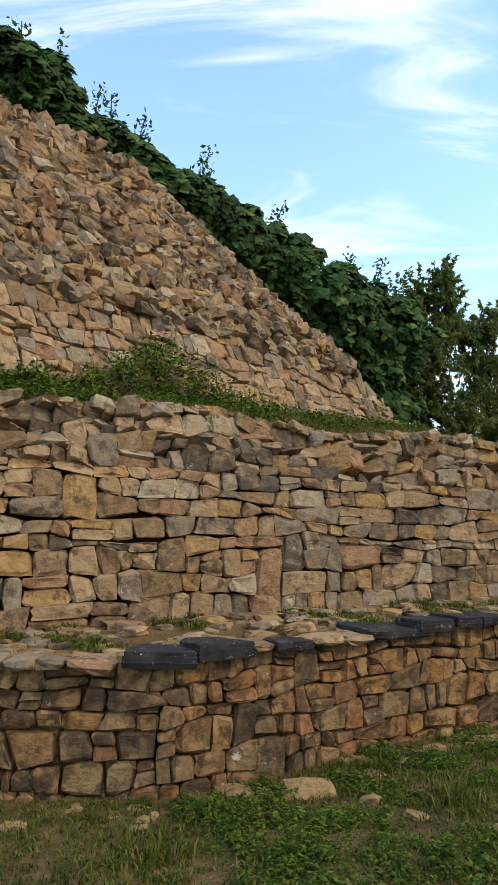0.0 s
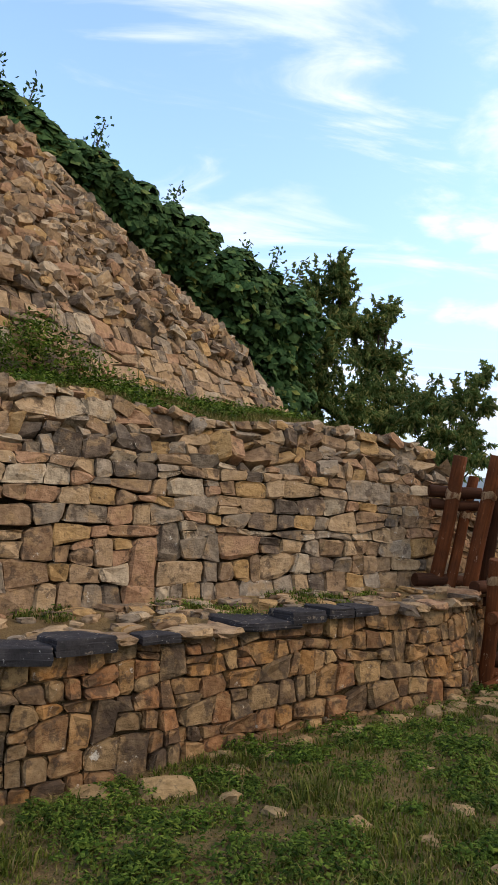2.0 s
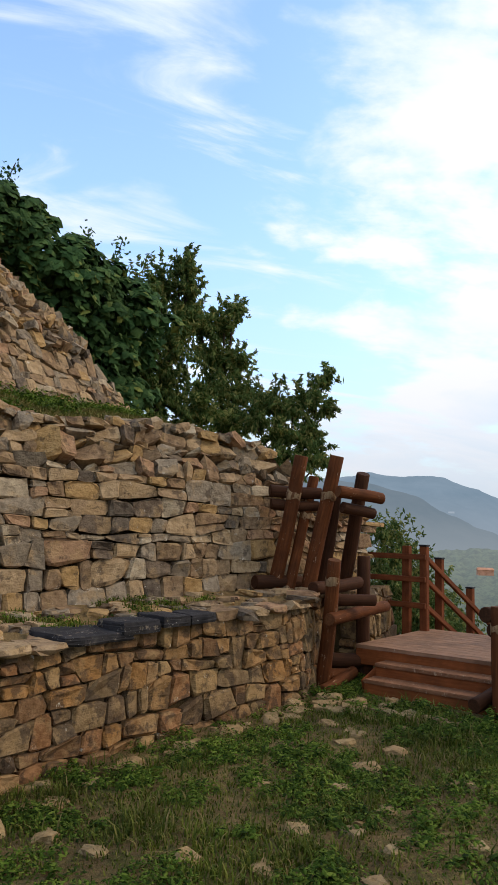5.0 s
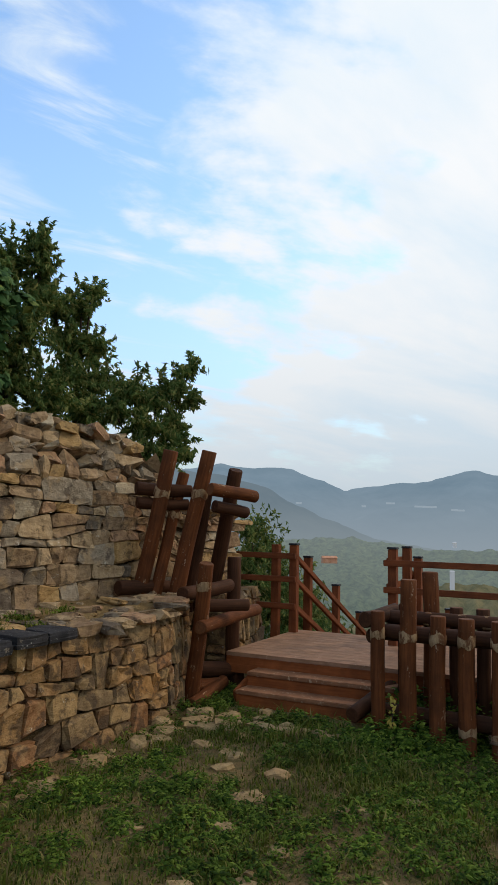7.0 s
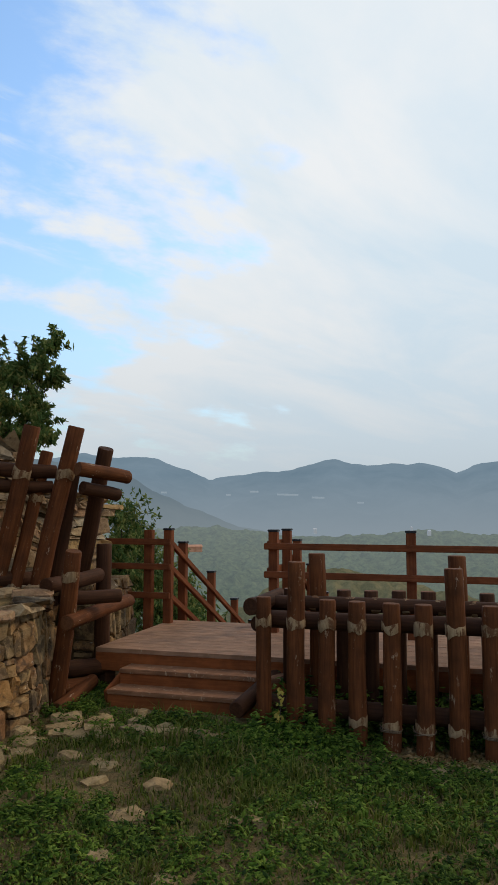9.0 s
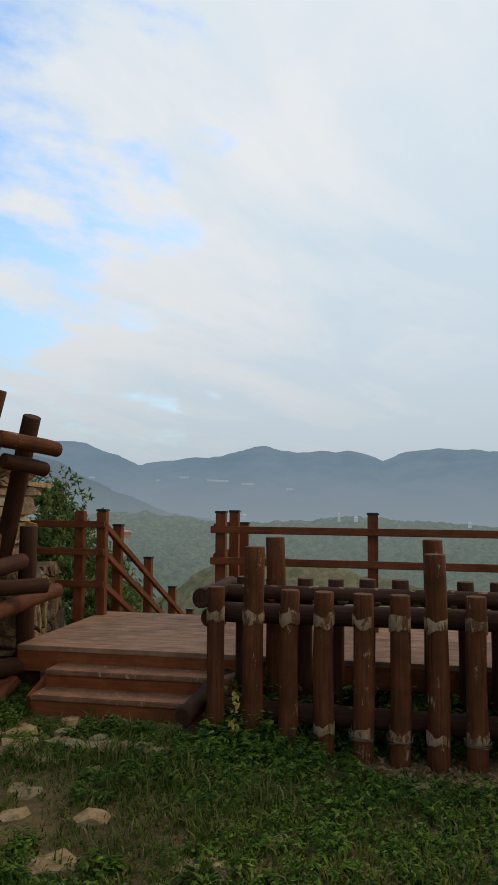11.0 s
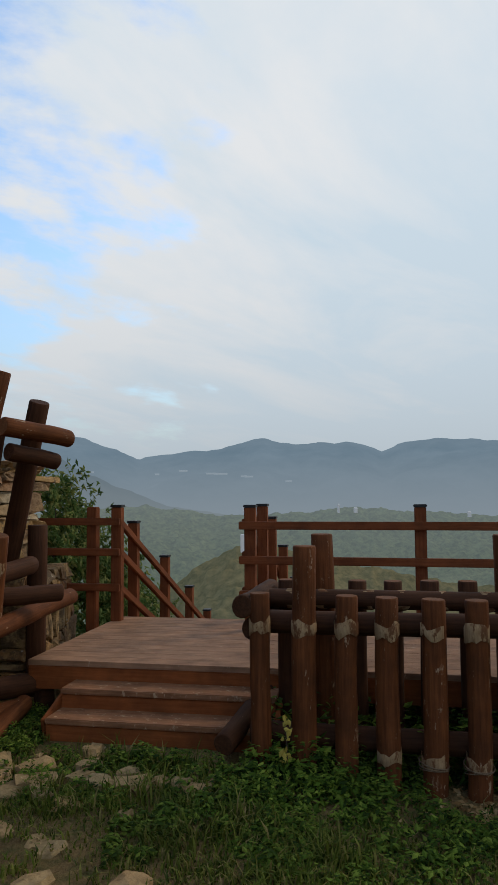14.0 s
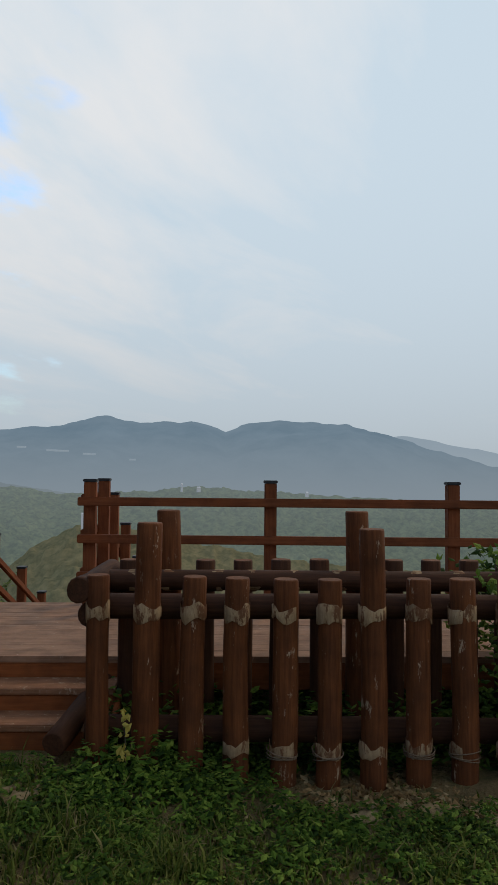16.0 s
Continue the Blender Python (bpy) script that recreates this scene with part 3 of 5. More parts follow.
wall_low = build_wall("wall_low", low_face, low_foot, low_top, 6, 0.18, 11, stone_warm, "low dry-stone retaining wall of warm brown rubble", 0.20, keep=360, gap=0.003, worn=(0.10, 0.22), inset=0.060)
wall_up = build_wall("wall_up", up_face, up_foot, up_top, 8, 0.235, 23, stone_a, "upper dry-stone wall of squared tan and grey rubble", 0.22, loose_from=lambda s: min(2.05, up_top(s)), keep=480)
ledge = slope_strip("ledge", line_of(low_face, lambda s: low_top(s) - 0.03, 0.05), line_of(up_face, lambda s: up_foot(s) + 0.03, 0.12), 70, ledge_earth, "earth ledge with flat stones and weeds between the two walls", "ground", 8, 0.04)

# black slate capstones along the low wall: thin split slabs with ragged edges
def slab_mesh(name, w, d, h, mat, seed):
    rng = np.random.default_rng(seed)
    outline = [(-1, -1), (-0.4, -1), (0.3, -1), (1, -1), (1, -0.2), (1, 0.6), (0.6, 1), (0, 1), (-0.7, 1), (-1, 0.5), (-1, -0.3)]
    ring = np.array(outline, float) + rng.normal(0, 0.05, (11, 2))
    ring[5:9] *= rng.uniform(0.8, 1.05, (4, 1))
    levels = [(-1, 0.95), (-0.35, 1.0), (-0.30, 0.97), (0.35, 0.985), (0.4, 0.95), (0.85, 0.955), (1, 0.92)]
    verts, faces, k = [], [], 11
    for z, f in levels:
        j = ring * f + rng.normal(0, 0.012, ring.shape)
        verts += [(x * w / 2, y * d / 2, z * h / 2 + rng.normal(0, 0.002)) for x, y in j]
    for i in range(len(levels) - 1):
        faces += [(i * k + q, i * k + (q + 1) % k, (i + 1) * k + (q + 1) % k, (i + 1) * k + q) for q in range(k)]
    faces += [tuple(range(k))[::-1], tuple((len(levels) - 1) * k + q for q in range(k))]
    return mesh_of(name, verts, faces, mat)


SLATES = [(1.90, 2.32, 0.36, 0.100), (2.33, 2.72, 0.34, 0.095), (2.90, 3.20, 0.22, 0.055), (3.74, 4.30, 0.52, 0.060), (4.22, 4.58, 0.40, 0.085), (4.60, 4.88, 0.36, 0.080), (4.89, 5.15, 0.30, 0.070)]
for i, (s0, s1, deep, thick) in enumerate(SLATES):
    p, t, n = low_face.at((s0 + s1) / 2, 0, low_top((s0 + s1) / 2) + 0.012)
    ob = new("capstone", slab_mesh("capstone", s1 - s0, deep, thick, slate, 60 + i))
    rng = random.Random(40 + i)
    ob.matrix_basis = stone_pose(p - n * (deep / 2 - 0.05), t, n, 1, 1, 1, rng, 1.2)
    tagged(ob, "flat black slate capstone lying on the low wall", "capstone", "slate capstones")

# flat coping stones along the rest of the low wall and slabs lying on the ledge
def coping():
    rng = random.Random(91)
    s = 0.3
    while s < low_face.length:
        w = rng.uniform(0.16, 0.34)
        p, t, n = low_face.at(s + w / 2, 0, low_top(s) + 0.015)
        if not any(a - 0.06 < s + w / 2 < b + 0.06 for a, b, _, _ in SLATES):
            m = stone_pose(p - n * rng.uniform(0.06, 0.12), t, n, w / 2, rng.uniform(0.10, 0.17), rng.uniform(0.028, 0.045), rng, 3)
            part("stone", chunk_shapes[rng.randrange(30)], wall_low, m=m)
        s += w
    lo, up = line_of(low_face, lambda q: low_top(q) - 0.02, 0.1), line_of(up_face, lambda q: up_foot(q) + 0.03, 0.0)
    for k in range(170):
        f, j = rng.uniform(0.1, 0.93), rng.uniform(0.15, 0.95)
        p = lo(f).lerp(up(f), j)
        r = rng.uniform(0.03, 0.13)
        ob = new("flat_stone", chunk_shapes[rng.randrange(30)])
        ob.matrix_basis = Matrix.Translation(p + Vector((0, 0, 0.004))) @ pose(0, 0, 0, rng.gauss(0, 4), rng.gauss(0, 4), rng.uniform(0, 360)) @ Matrix.Diagonal((r, r * 0.7, min(0.03, r * 0.4), 1))
        tagged(ob, "flat broken stone lying on the earth ledge", "stone", "stones on the ledge")


coping()

# ---- stepped stone mound above
MC, MU, MI = Vector((2.263, 11.0, 3.052)), Vector((0.680, 0.733, 0)), Vector((-0.733, 0.680, 0))
MOUND_EDGE = [(0.0, 0.06), (0.25, 0.0), (0.65, -0.18), (0.9, -0.46), (1.3, -0.95), (1.63, -1.52), (2.1, -2.02), (2.63, -2.56), (3.1, -3.0), (3.6, -3.5), (3.74, -4.3), (3.82, -5.4), (3.95, -7.5)]
MOUND_SLOPE = 1 / 1.6
MOUND_LEFT = -7.2


def mound_edge(up):
    for (a, x), (b, y) in zip(MOUND_EDGE, MOUND_EDGE[1:]):
        if up <= b:
            return x + (y - x) * max(0.0, up - a) / (b - a)
    return MOUND_LEFT


def mound_pt(al, up):
    back = up * MOUND_SLOPE if up > 0.8 else 0.8 * MOUND_SLOPE - (0.8 - up) * 0.55
    return MC + MU * al + MI * back + Vector((0, 0, up))


def build_mound():
    verts, faces, rows = [], [], 24
    for i in range(rows + 1):
        up = -0.6 + 4.6 * i / rows
        e = mound_edge(max(up, 0)) - 0.12
        f = [mound_pt(MOUND_LEFT, up), mound_pt(max(e, MOUND_LEFT), up), mound_pt(max(e, MOUND_LEFT), up) + MI * 4 - MU * 0.4]
        verts += [p - MI * -0.12 for p in f]
    for i in range(rows):
        o, q = i * 3, i * 3 + 3
        faces += [(o, o + 1, q + 1, q), (o + 1, o + 2, q + 2, q + 1)]
    wall = new("wall_mound", mesh_of("wall_mound", verts, faces, core))
    tagged(wall, "collapsed beacon mound of tumbled tan and grey rubble", "stone mound", kind="structure")
    nrm = (Vector((0, 0, 1)) * MOUND_SLOPE - MI).normalized()
    rng, pick = np.random.default_rng(77), random.Random(77)

    def at(s, h, d):
        return mound_pt(s + MOUND_LEFT, h - 0.4) + nrm * d

    laid, loose = [], []
    for q in lay_courses(-MOUND_LEFT + 0.4, lambda s: 4.35, 31, 0.20, 79, 0.10, 0.08, 1.5):
        up = (q[0][1] + q[3][1]) / 2 - 0.4
        end = mound_edge(max(0.0, up)) - MOUND_LEFT + 0.03
        q = [(min(s, end), h) for s, h in q]
        if q[1][0] - q[0][0] < 0.05:
            continue
        wild = min(1.0, max(0.0, (up - 0.7 + 0.25 * math.sin(q[0][0] * 1.3)) / 0.7))
        laid.append(laid_stone(rng, at, q, 0.002, rng.normal(0.0, 0.012 + 0.022 * wild), 0.008 + 0.022 * wild, 0.06 + 0.045 * wild))
    # loose pieces lying on the slope and along its broken edge
    for k in range(1050):
        up = pick.uniform(0.9, 3.8)
        al = pick.uniform(MOUND_LEFT, mound_edge(up)) if k < 850 else mound_edge(up) - abs(pick.gauss(0, 0.10))
        w = pick.uniform(0.045, 0.12)
        loose.append(stone_pose(mound_pt(al, up) + nrm * pick.uniform(0.0, 0.03), MU, -MI, w * pick.uniform(0.9, 1.4), w * 0.9, w * pick.uniform(0.5, 0.9), pick, 24))
    lay_stones(wall, laid, loose, 480, stone_a, stone_b, 78, lambda c: math.hypot(c[0], c[1]) + c[2], "tumbled loose rubble of the mound")


build_mound()


def terrace_back(k):
    """The upper edge of the terrace: the mound's foot, then on towards the trees."""
    if k < 0.72:
        al = MOUND_LEFT + (0.3 - MOUND_LEFT) * k / 0.72
        return mound_pt(al, 0.055 * al + 0.10) + MI * 0.1
    return mound_pt(0.3, 0.12).lerp(Vector((5.4, 11.2, 1.5)), (k - 0.72) / 0.28)


terrace = slope_strip("terrace", line_of(up_face, lambda s: up_top(s) - 0.10, 0.62), terrace_back, 70, soil, "grassy terrace strip between the wall top and the mound", "ground", 18, 0.07)


# ---- short stone wall beside the deck
end_face = Face([(4.22, 7.80), (4.62, 8.12), (5.02, 8.55)], 0.04)
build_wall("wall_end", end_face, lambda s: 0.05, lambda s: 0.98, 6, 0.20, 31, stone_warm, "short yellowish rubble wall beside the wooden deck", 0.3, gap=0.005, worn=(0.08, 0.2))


# ---- deck with steps
def build_deck():
    deck = thing("wooden_deck", "low wooden viewing platform with worn brown boards", "deck", at=Matrix.Translation(dk(0, 0, DECK_Z)))
    inv = deck.matrix_basis.inverted()
    n0, i = 0.0, 0
    while n0 < 1.58:
        w = 0.138
        ob = bar("board", dk(1.455, n0 + w / 2, DECK_Z - 0.018), dk(-2.75, n0 + w / 2, DECK_Z - 0.018 + random.uniform(-0.002, 0.002)), w, 0.036, deck_mat, deck, bevel=0.0015)
        ob.matrix_basis = inv @ ob.matrix_basis
        n0 += w + 0.002
    for args in [("fascia", dk(1.455, 0.02, DECK_Z - 0.11), dk(-2.75, 0.02, DECK_Z - 0.11), 0.04, 0.148, riser_mat), ("fascia", dk(1.455, 1.56, DECK_Z - 0.11), dk(-2.75, 1.56, DECK_Z - 0.11), 0.04, 0.148, riser_mat),
                 ("fascia", dk(1.435, 0.04, DECK_Z - 0.11), dk(1.435, 1.54, DECK_Z - 0.11), 0.04, 0.148, riser_mat)]:
        ob = bar(*args[:5], args[5], deck)
        ob.matrix_basis = inv @ ob.matrix_basis
    for l in (1.4, 0.1, -1.3, -2.6):
        for n in (0.12, 1.45):
            p = dk(l, n)
            ob = bar("support_post", (p.x, p.y, ground_z(p.x, p.y) - 0.2), (p.x, p.y, DECK_Z - 0.04), 0.1, 0.1, log_dark, deck, up=(1, 0, 0))
            ob.matrix_basis = inv @ ob.matrix_basis
    st = thing("wooden_steps", "three-riser red-brown wooden steps in front of the deck", "steps", at=Matrix.Translation(dk(0.5, -0.3, 0.1)))
    inv = st.matrix_basis.inverted()
    for k, (z, n) in enumerate([(0.385, -0.21), (0.268, -0.42)]):
        for name, a, b, w, h, mt in [("tread", dk(1.13, n + 0.115, z - 0.017), dk(-0.2, n + 0.115, z - 0.017), 0.25, 0.034, tread_mat), ("riser", dk(1.13, n + 0.02, z - 0.034 - 0.075), dk(-0.2, n + 0.02, z - 0.034 - 0.075), 0.03, 0.148, riser_mat)]:
            ob = bar(name, a, b, w, h, mt, st)
            ob.matrix_basis = inv @ ob.matrix_basis
    for l in (1.145, -0.215):
        ob = bar("stringer", dk(l, -0.40, 0.18), dk(l, -0.02, 0.30), 0.03, 0.16, riser_mat, st)
        ob.matrix_basis = inv @ ob.matrix_basis


build_deck()


def rail_post(parent, p, top, foot, w=0.086, cap=True):
    bar("post", (p.x, p.y, foot), (p.x, p.y, top), w, w, rail_mat, parent, up=DN)
    if cap:
        me = box_mesh("post_cap", w * 1.16, w * 1.16, 0.022, cap_mat, 0.005)
        part("post_cap", me, parent, "black post cap", Matrix.Translation((p.x, p.y, top + 0.008)) @ pose(0, 0, 0, 0, 0, 124.7))


def build_railings():
    left = thing("left_railing", "reddish-brown wooden railing with black post caps that steps down", "railing", "deck railings")
    for l in (1.41, 1.63):
        rail_post(left, dk(l, 1.475), 1.453, DECK_Z - 0.1, cap=l < 1.5)
    for z in (1.33, 1.075, 0.78):
        bar("rail", dk(1.37, 1.42, z), dk(2.18, 1.42, z), 0.04, 0.062, rail_mat, left)
    slope = [(1.94, 1.30), (2.90, 0.91), (3.85, 0.48), (4.7, 0.08)]
    for n, top in slope:
        p = dk(1.43, n)
        rail_post(left, p, top, max(ground_z(p.x, p.y) - 0.1, top - 1.5))
    for z in (1.33, 1.075, 0.78):
        bar("rail", dk(1.385, 1.45, z), dk(1.385, 4.8, z - 0.455 * 3.35), 0.04, 0.062, rail_mat, left)
    right = thing("right_railing", "reddish-brown wooden railing along the platform edge", "railing", "deck railings")
    for l, n in ((0.21, 1.205), (-1.09, 1.165), (-2.40, 1.12)):
        rail_post(right, dk(l, n), 1.453, DECK_Z - 0.1)
    for z in (1.312, 1.045, 0.78):
        bar("rail", dk(0.29, 1.15, z), dk(-2.9, 1.04, z), 0.04, 0.062, rail_mat, right)
    rail_post(right, dk(0.20, 1.72), 1.453, DECK_Z - 0.1)
    for n, top in ((2.2, 1.33), (2.95, 1.02), (3.85, 0.60), (4.7, 0.2)):
        p = dk(0.2, n)
        rail_post(right, p, top, max(ground_z(p.x, p.y) - 0.1, top - 1.5))
    for z in (1.33, 1.075, 0.80):
        bar("rail", dk(0.26, 1.2, z), dk(0.26, 1.75, z), 0.04, 0.062, rail_mat, right)
        bar("rail", dk(0.26, 1.75, z), dk(0.26, 4.8, z - 0.455 * 3.05), 0.04, 0.062, rail_mat, right)
    flight = thing("lower_steps", "wooden steps leading down from the back of the deck", "steps")
    for k in range(9):
        n, z = 1.60 + 0.38 * k, DECK_Z - 0.173 * (k + 1)
        bar("tread", dk(1.36, n + 0.2, z), dk(0.28, n + 0.2, z), 0.38, 0.04, tread_mat, flight)
        bar("riser", dk(1.36, n, z + 0.07), dk(0.28, n, z + 0.09), 0.03, 0.13, riser_mat, flight)


build_railings()


# ---- palisade of logs
def build_fence():
    f = thing("log_fence", "double palisade of upright brown logs lashed to horizontal beams", "fence", at=Matrix.Translation(dk(-1.0, -0.6, 0.1)))
    inv = f.matrix_basis.inverted()
    tops = [1.037, 1.286, 1.031, 1.027, 1.022, 1.021, 1.263, 1.025, 1.025, 1.03, 1.03]
    for k, top in enumerate(tops):
        p = dk(-0.183 - 0.2185 * k, -0.613)
        z0 = ground_z(p.x, p.y) - 0.08
        r = (0.056, 0.066, 0.062, 0.062, 0.062, 0.062, 0.066, 0.062, 0.066, 0.062, 0.062)[k]
        rng = random.Random(k)
        ob = part("log_post", log_mesh("log_post", top - z0, r, [log_mat, end_mat], seed=k, taper=0.05), f, m=inv @ Matrix.Translation((p.x, p.y, z0)) @ pose(0, 0, 0, rng.uniform(-0.6, 0.6), rng.uniform(-0.7, 0.7), rng.uniform(0, 360)))
        zb = 0.862 - z0
        sleeve("bare_band", r * 1.022, zb - rng.uniform(0.03, 0.045), zb + rng.uniform(0.03, 0.042), band_mat, ob, "pale band where the bark stain is worn off", k)
        if k > 2:
            sleeve("bare_band", r * 1.028, 0.235, 0.295, band_mat, ob, "pale band where the bark stain is worn off", k + 50)
    back = [1.05, 1.32, 1.05, 1.05, 1.055, 1.056, 1.32, 1.055, 1.055, 1.055, 1.05]
    for k, top in enumerate(back):
        p = dk(-0.255 - 0.207 * k, -0.10)
        z0 = ground_z(p.x, p.y) - 0.08
        r = 0.068 if k in (1, 6) else 0.056
        part("log_post", log_mesh("log_post", top - z0, r, [log_dark if k not in (1, 6) else log_mat, end_mat], seed=k + 30, taper=0.04), f, m=inv @ Matrix.Translation((p.x, p.y, z0)) @ pose(0, 0, 0, 0, 0, 47 * k))
    for a, b, r, mt in [(dk(-0.16, -0.48, 0.865), dk(-2.7, -0.48, 0.865), 0.064, log_dark), (dk(-0.12, -0.22, 0.955), dk(-2.7, -0.22, 0.955), 0.056, log_dark),
                        (dk(-0.10, -0.46, 0.27), dk(-2.7, -0.46, 0.25), 0.065, log_dark), (dk(-0.09, -0.64, 0.965), dk(-0.15, 0.0, 0.985), 0.062, log_dark), (dk(-0.13, -0.60, 0.845), dk(-0.18, 0.0, 0.85), 0.058, log_dark),
                        (dk(0.02, -0.62, 0.24), dk(-0.12, 0.05, 0.36), 0.06, log_dark)]:
        ob = log_between("beam", a, b, r, [mt, log_dark], f, seed=int(a.x * 97))
        ob.matrix_basis = inv @ ob.matrix_basis
        if a.z > 0.95 and r < 0.06:
            for k in range(9):
                z = 0.14 + 0.2185 * k + random.Random(k).uniform(-0.03, 0.03)
                sleeve("bare_band", r * 1.022, z, z + random.Random(k + 7).uniform(0.03, 0.06), band_mat, ob, "pale band where the bark stain is worn off", k + 80)


build_fence()


# ---- leaning log gate by the corner of the low wall
def build_gate():
    g = thing("log_gate", "leaning gate of brown logs crossed with short round beams", "gate", at=Matrix.Translation((3.55, 7.25, 0.1)))
    inv = g.matrix_basis.inverted()
    logs = [("log_post", (3.20, 7.72, 0.90), (3.40, 7.47, 2.345), 0.074, log_mat), ("log_post", (3.34, 7.66, 0.90), (3.60, 7.62, 2.15), 0.058, log_mat), ("log_post", (3.50, 7.56, 0.88), (3.715, 7.30, 2.345), 0.076, log_mat),
            ("log_post", (3.80, 7.95, 0.70), (3.86, 7.62, 2.05), 0.062, log_dark), ("log_post", (4.10, 8.12, 0.60), (4.10, 7.50, 2.20), 0.074, log_dark), ("log_post", (3.55, 7.25, 0.02), (3.54, 6.94, 1.335), 0.068, log_mat),
            ("log_post", (4.25, 7.78, 0.0), (4.25, 7.78, 1.345), 0.072, log_dark),
            ("beam", (3.68, 7.20, 1.985), (4.20, 7.27, 1.935), 0.060, log_mat), ("beam", (3.76, 7.27, 1.835), (4.13, 7.32, 1.785), 0.058, log_dark), ("beam", (3.12, 7.62, 1.99), (3.66, 7.58, 1.98), 0.062, log_dark), ("beam", (3.14, 7.64, 1.86), (3.64, 7.60, 1.85), 0.055, log_dark),
            ("beam", (3.49, 6.93, 0.79), (4.42, 7.60, 0.84), 0.060, log_mat), ("beam", (3.44, 7.22, 1.05), (4.12, 7.62, 1.08), 0.066, log_dark), ("beam", (3.60, 7.12, 0.96), (4.02, 7.06, 0.955), 0.058, log_dark), ("beam", (3.62, 7.30, 0.93), (3.98, 7.42, 0.92), 0.055, log_dark),
            ("beam", (3.62, 7.42, 0.36), (4.12, 7.40, 0.34), 0.075, log_dark), ("beam", (3.52, 7.30, 0.22), (3.88, 7.28, 0.23), 0.062, log_mat), ("beam", (3.46, 7.00, 0.14), (3.92, 7.32, 0.25), 0.060, log_mat),
            ("beam", (2.98, 7.62, 1.08), (3.55, 7.75, 1.06), 0.07, log_dark)]
    for i, (name, a, b, r, mt) in enumerate(logs):
        ob = log_between(name, a, b, r, [mt, end_mat if mt is log_mat else log_dark], g, seed=i + 200)
        ob.matrix_basis = inv @ ob.matrix_basis
        ln = (Vector(b) - Vector(a)).length
        if name == "log_post" and mt is log_mat:
            hi = ln - (0.40 if i < 3 else 0.19)
            sleeve("bare_band", r * 1.022, hi - 0.045, hi + 0.03, band_mat, ob, "pale band where the bark stain is worn off", i)
            sleeve("bare_band", r * 1.028, 0.07, 0.13, band_mat, ob, "pale band where the bark stain is worn off", i + 9)


build_gate()


# ------------------------------------------------------------------ distance
FAR_RIDGE = [(-40, 0.03), (0, 0.05), (18, 0.06), (24.3, 0.072), (26.4, 0.080), (28.9, 0.0735), (31.1, 0.0765), (34.2, 0.0593), (36.1, 0.0458), (37.0, 0.0486), (39.4, 0.0555), (42.2, 0.0588), (45.4, 0.0732), (48.3, 0.0659), (52.7, 0.0671), (54.9, 0.0544),
             (56.6, 0.0663), (58.8, 0.0704), (61.0, 0.0683), (64.1, 0.0653), (66.3, 0.0554), (68.0, 0.0478), (70.5, 0.0328), (74.9, 0.0108), (82, -0.01), (120, 0.0)]
LAST_RIDGE = [(20, 0.02), (60, 0.02), (66, 0.042), (68.5, 0.050), (70.5, 0.044), (73, 0.034), (77, 0.022), (90, 0.03), (120, 0.02)]
MID_RIDGE = [(10, 0.07), (20, 0.075), (26, 0.066), (29.4, 0.0527), (32.4, 0.0255), (35, 0.0056), (38.5, -0.0184), (44, -0.032), (60, -0.04), (120, -0.05)]
WOOD_RIDGE = [(-40, -0.02), (20, -0.02), (30, -0.026), (33, -0.018), (36, -0.0165), (39.2, -0.0215), (42, -0.030), (48.9, -0.028), (52, -0.0204), (58, -0.026), (63.7, -0.0322), (74.5, -0.0402), (90, -0.045), (120, -0.04)]
SPUR_RIDGE = [(28, -0.20), (38, -0.13), (41, -0.095), (43.5, -0.074), (46, -0.072), (49, -0.080), (54, -0.10), (60, -0.12), (90, -0.16)]


def profile(rows, az):
    for (a, x), (b, y) in zip(rows, rows[1:]):
        if a <= az <= b:
            k = (az - a) / (b - a)
            k = k * k * (3 - 2 * k) * 0.5 + k * 0.5
            return x + (y - x) * k
    return rows[0][1] if az < rows[0][0] else rows[-1][1]


def ridge(name, rows, r, depth, base, mat, label, jag, az0, az1, step, rows_n=14, fold=0.0, canopy=0.0):
    """A hillside facing the place: it climbs from its foot to the skyline and falls away behind."""
    cx, cy, cz = 1.7, 2.8, 1.53
    verts, faces, n = [], [], int((az1 - az0) / step)
    for i in range(n + 1):
        az = az0 + (az1 - az0) * i / n
        el = profile(rows, az) + jag * noise.fractal((az * 1.1, 3.3, r * 0.01), 1.0, 2.0, 5)
        sn, cs = math.sin(radians(az)), math.cos(radians(az))
        top = cz + el * r
        for j in range(rows_n + 1):
            k = j / rows_n
            rr = r - depth * (1 - k)
            z = base + (top - base) * (k ** 0.8)
            if 0 < j < rows_n:
                z += fold * math.sin(k * math.pi) * noise.fractal((sn * rr * 9 / r, cs * rr * 9 / r, 5.0), 1.0, 2.0, 6)
            if canopy:
                q = Vector((cx + sn * rr, cy + cs * rr, 0)) / (canopy * 2.2)
                z += canopy * (noise.noise(q) + 0.6 * noise.noise(q * 2.3)) * (0.25 if j == rows_n else 1)
            verts.append((cx + sn * rr, cy + cs * rr, z))
        verts.append((cx + sn * (r + depth), cy + cs * (r + depth), base))
    m = rows_n + 2
    for i in range(n):
        for j in range(m - 1):
            o = i * m + j
            faces.append((o, o + m, o + m + 1, o + 1))
    ob = new(name, mesh_of(name, verts, faces, mat, True))
    return tagged(ob, label, "hills", kind="structure")


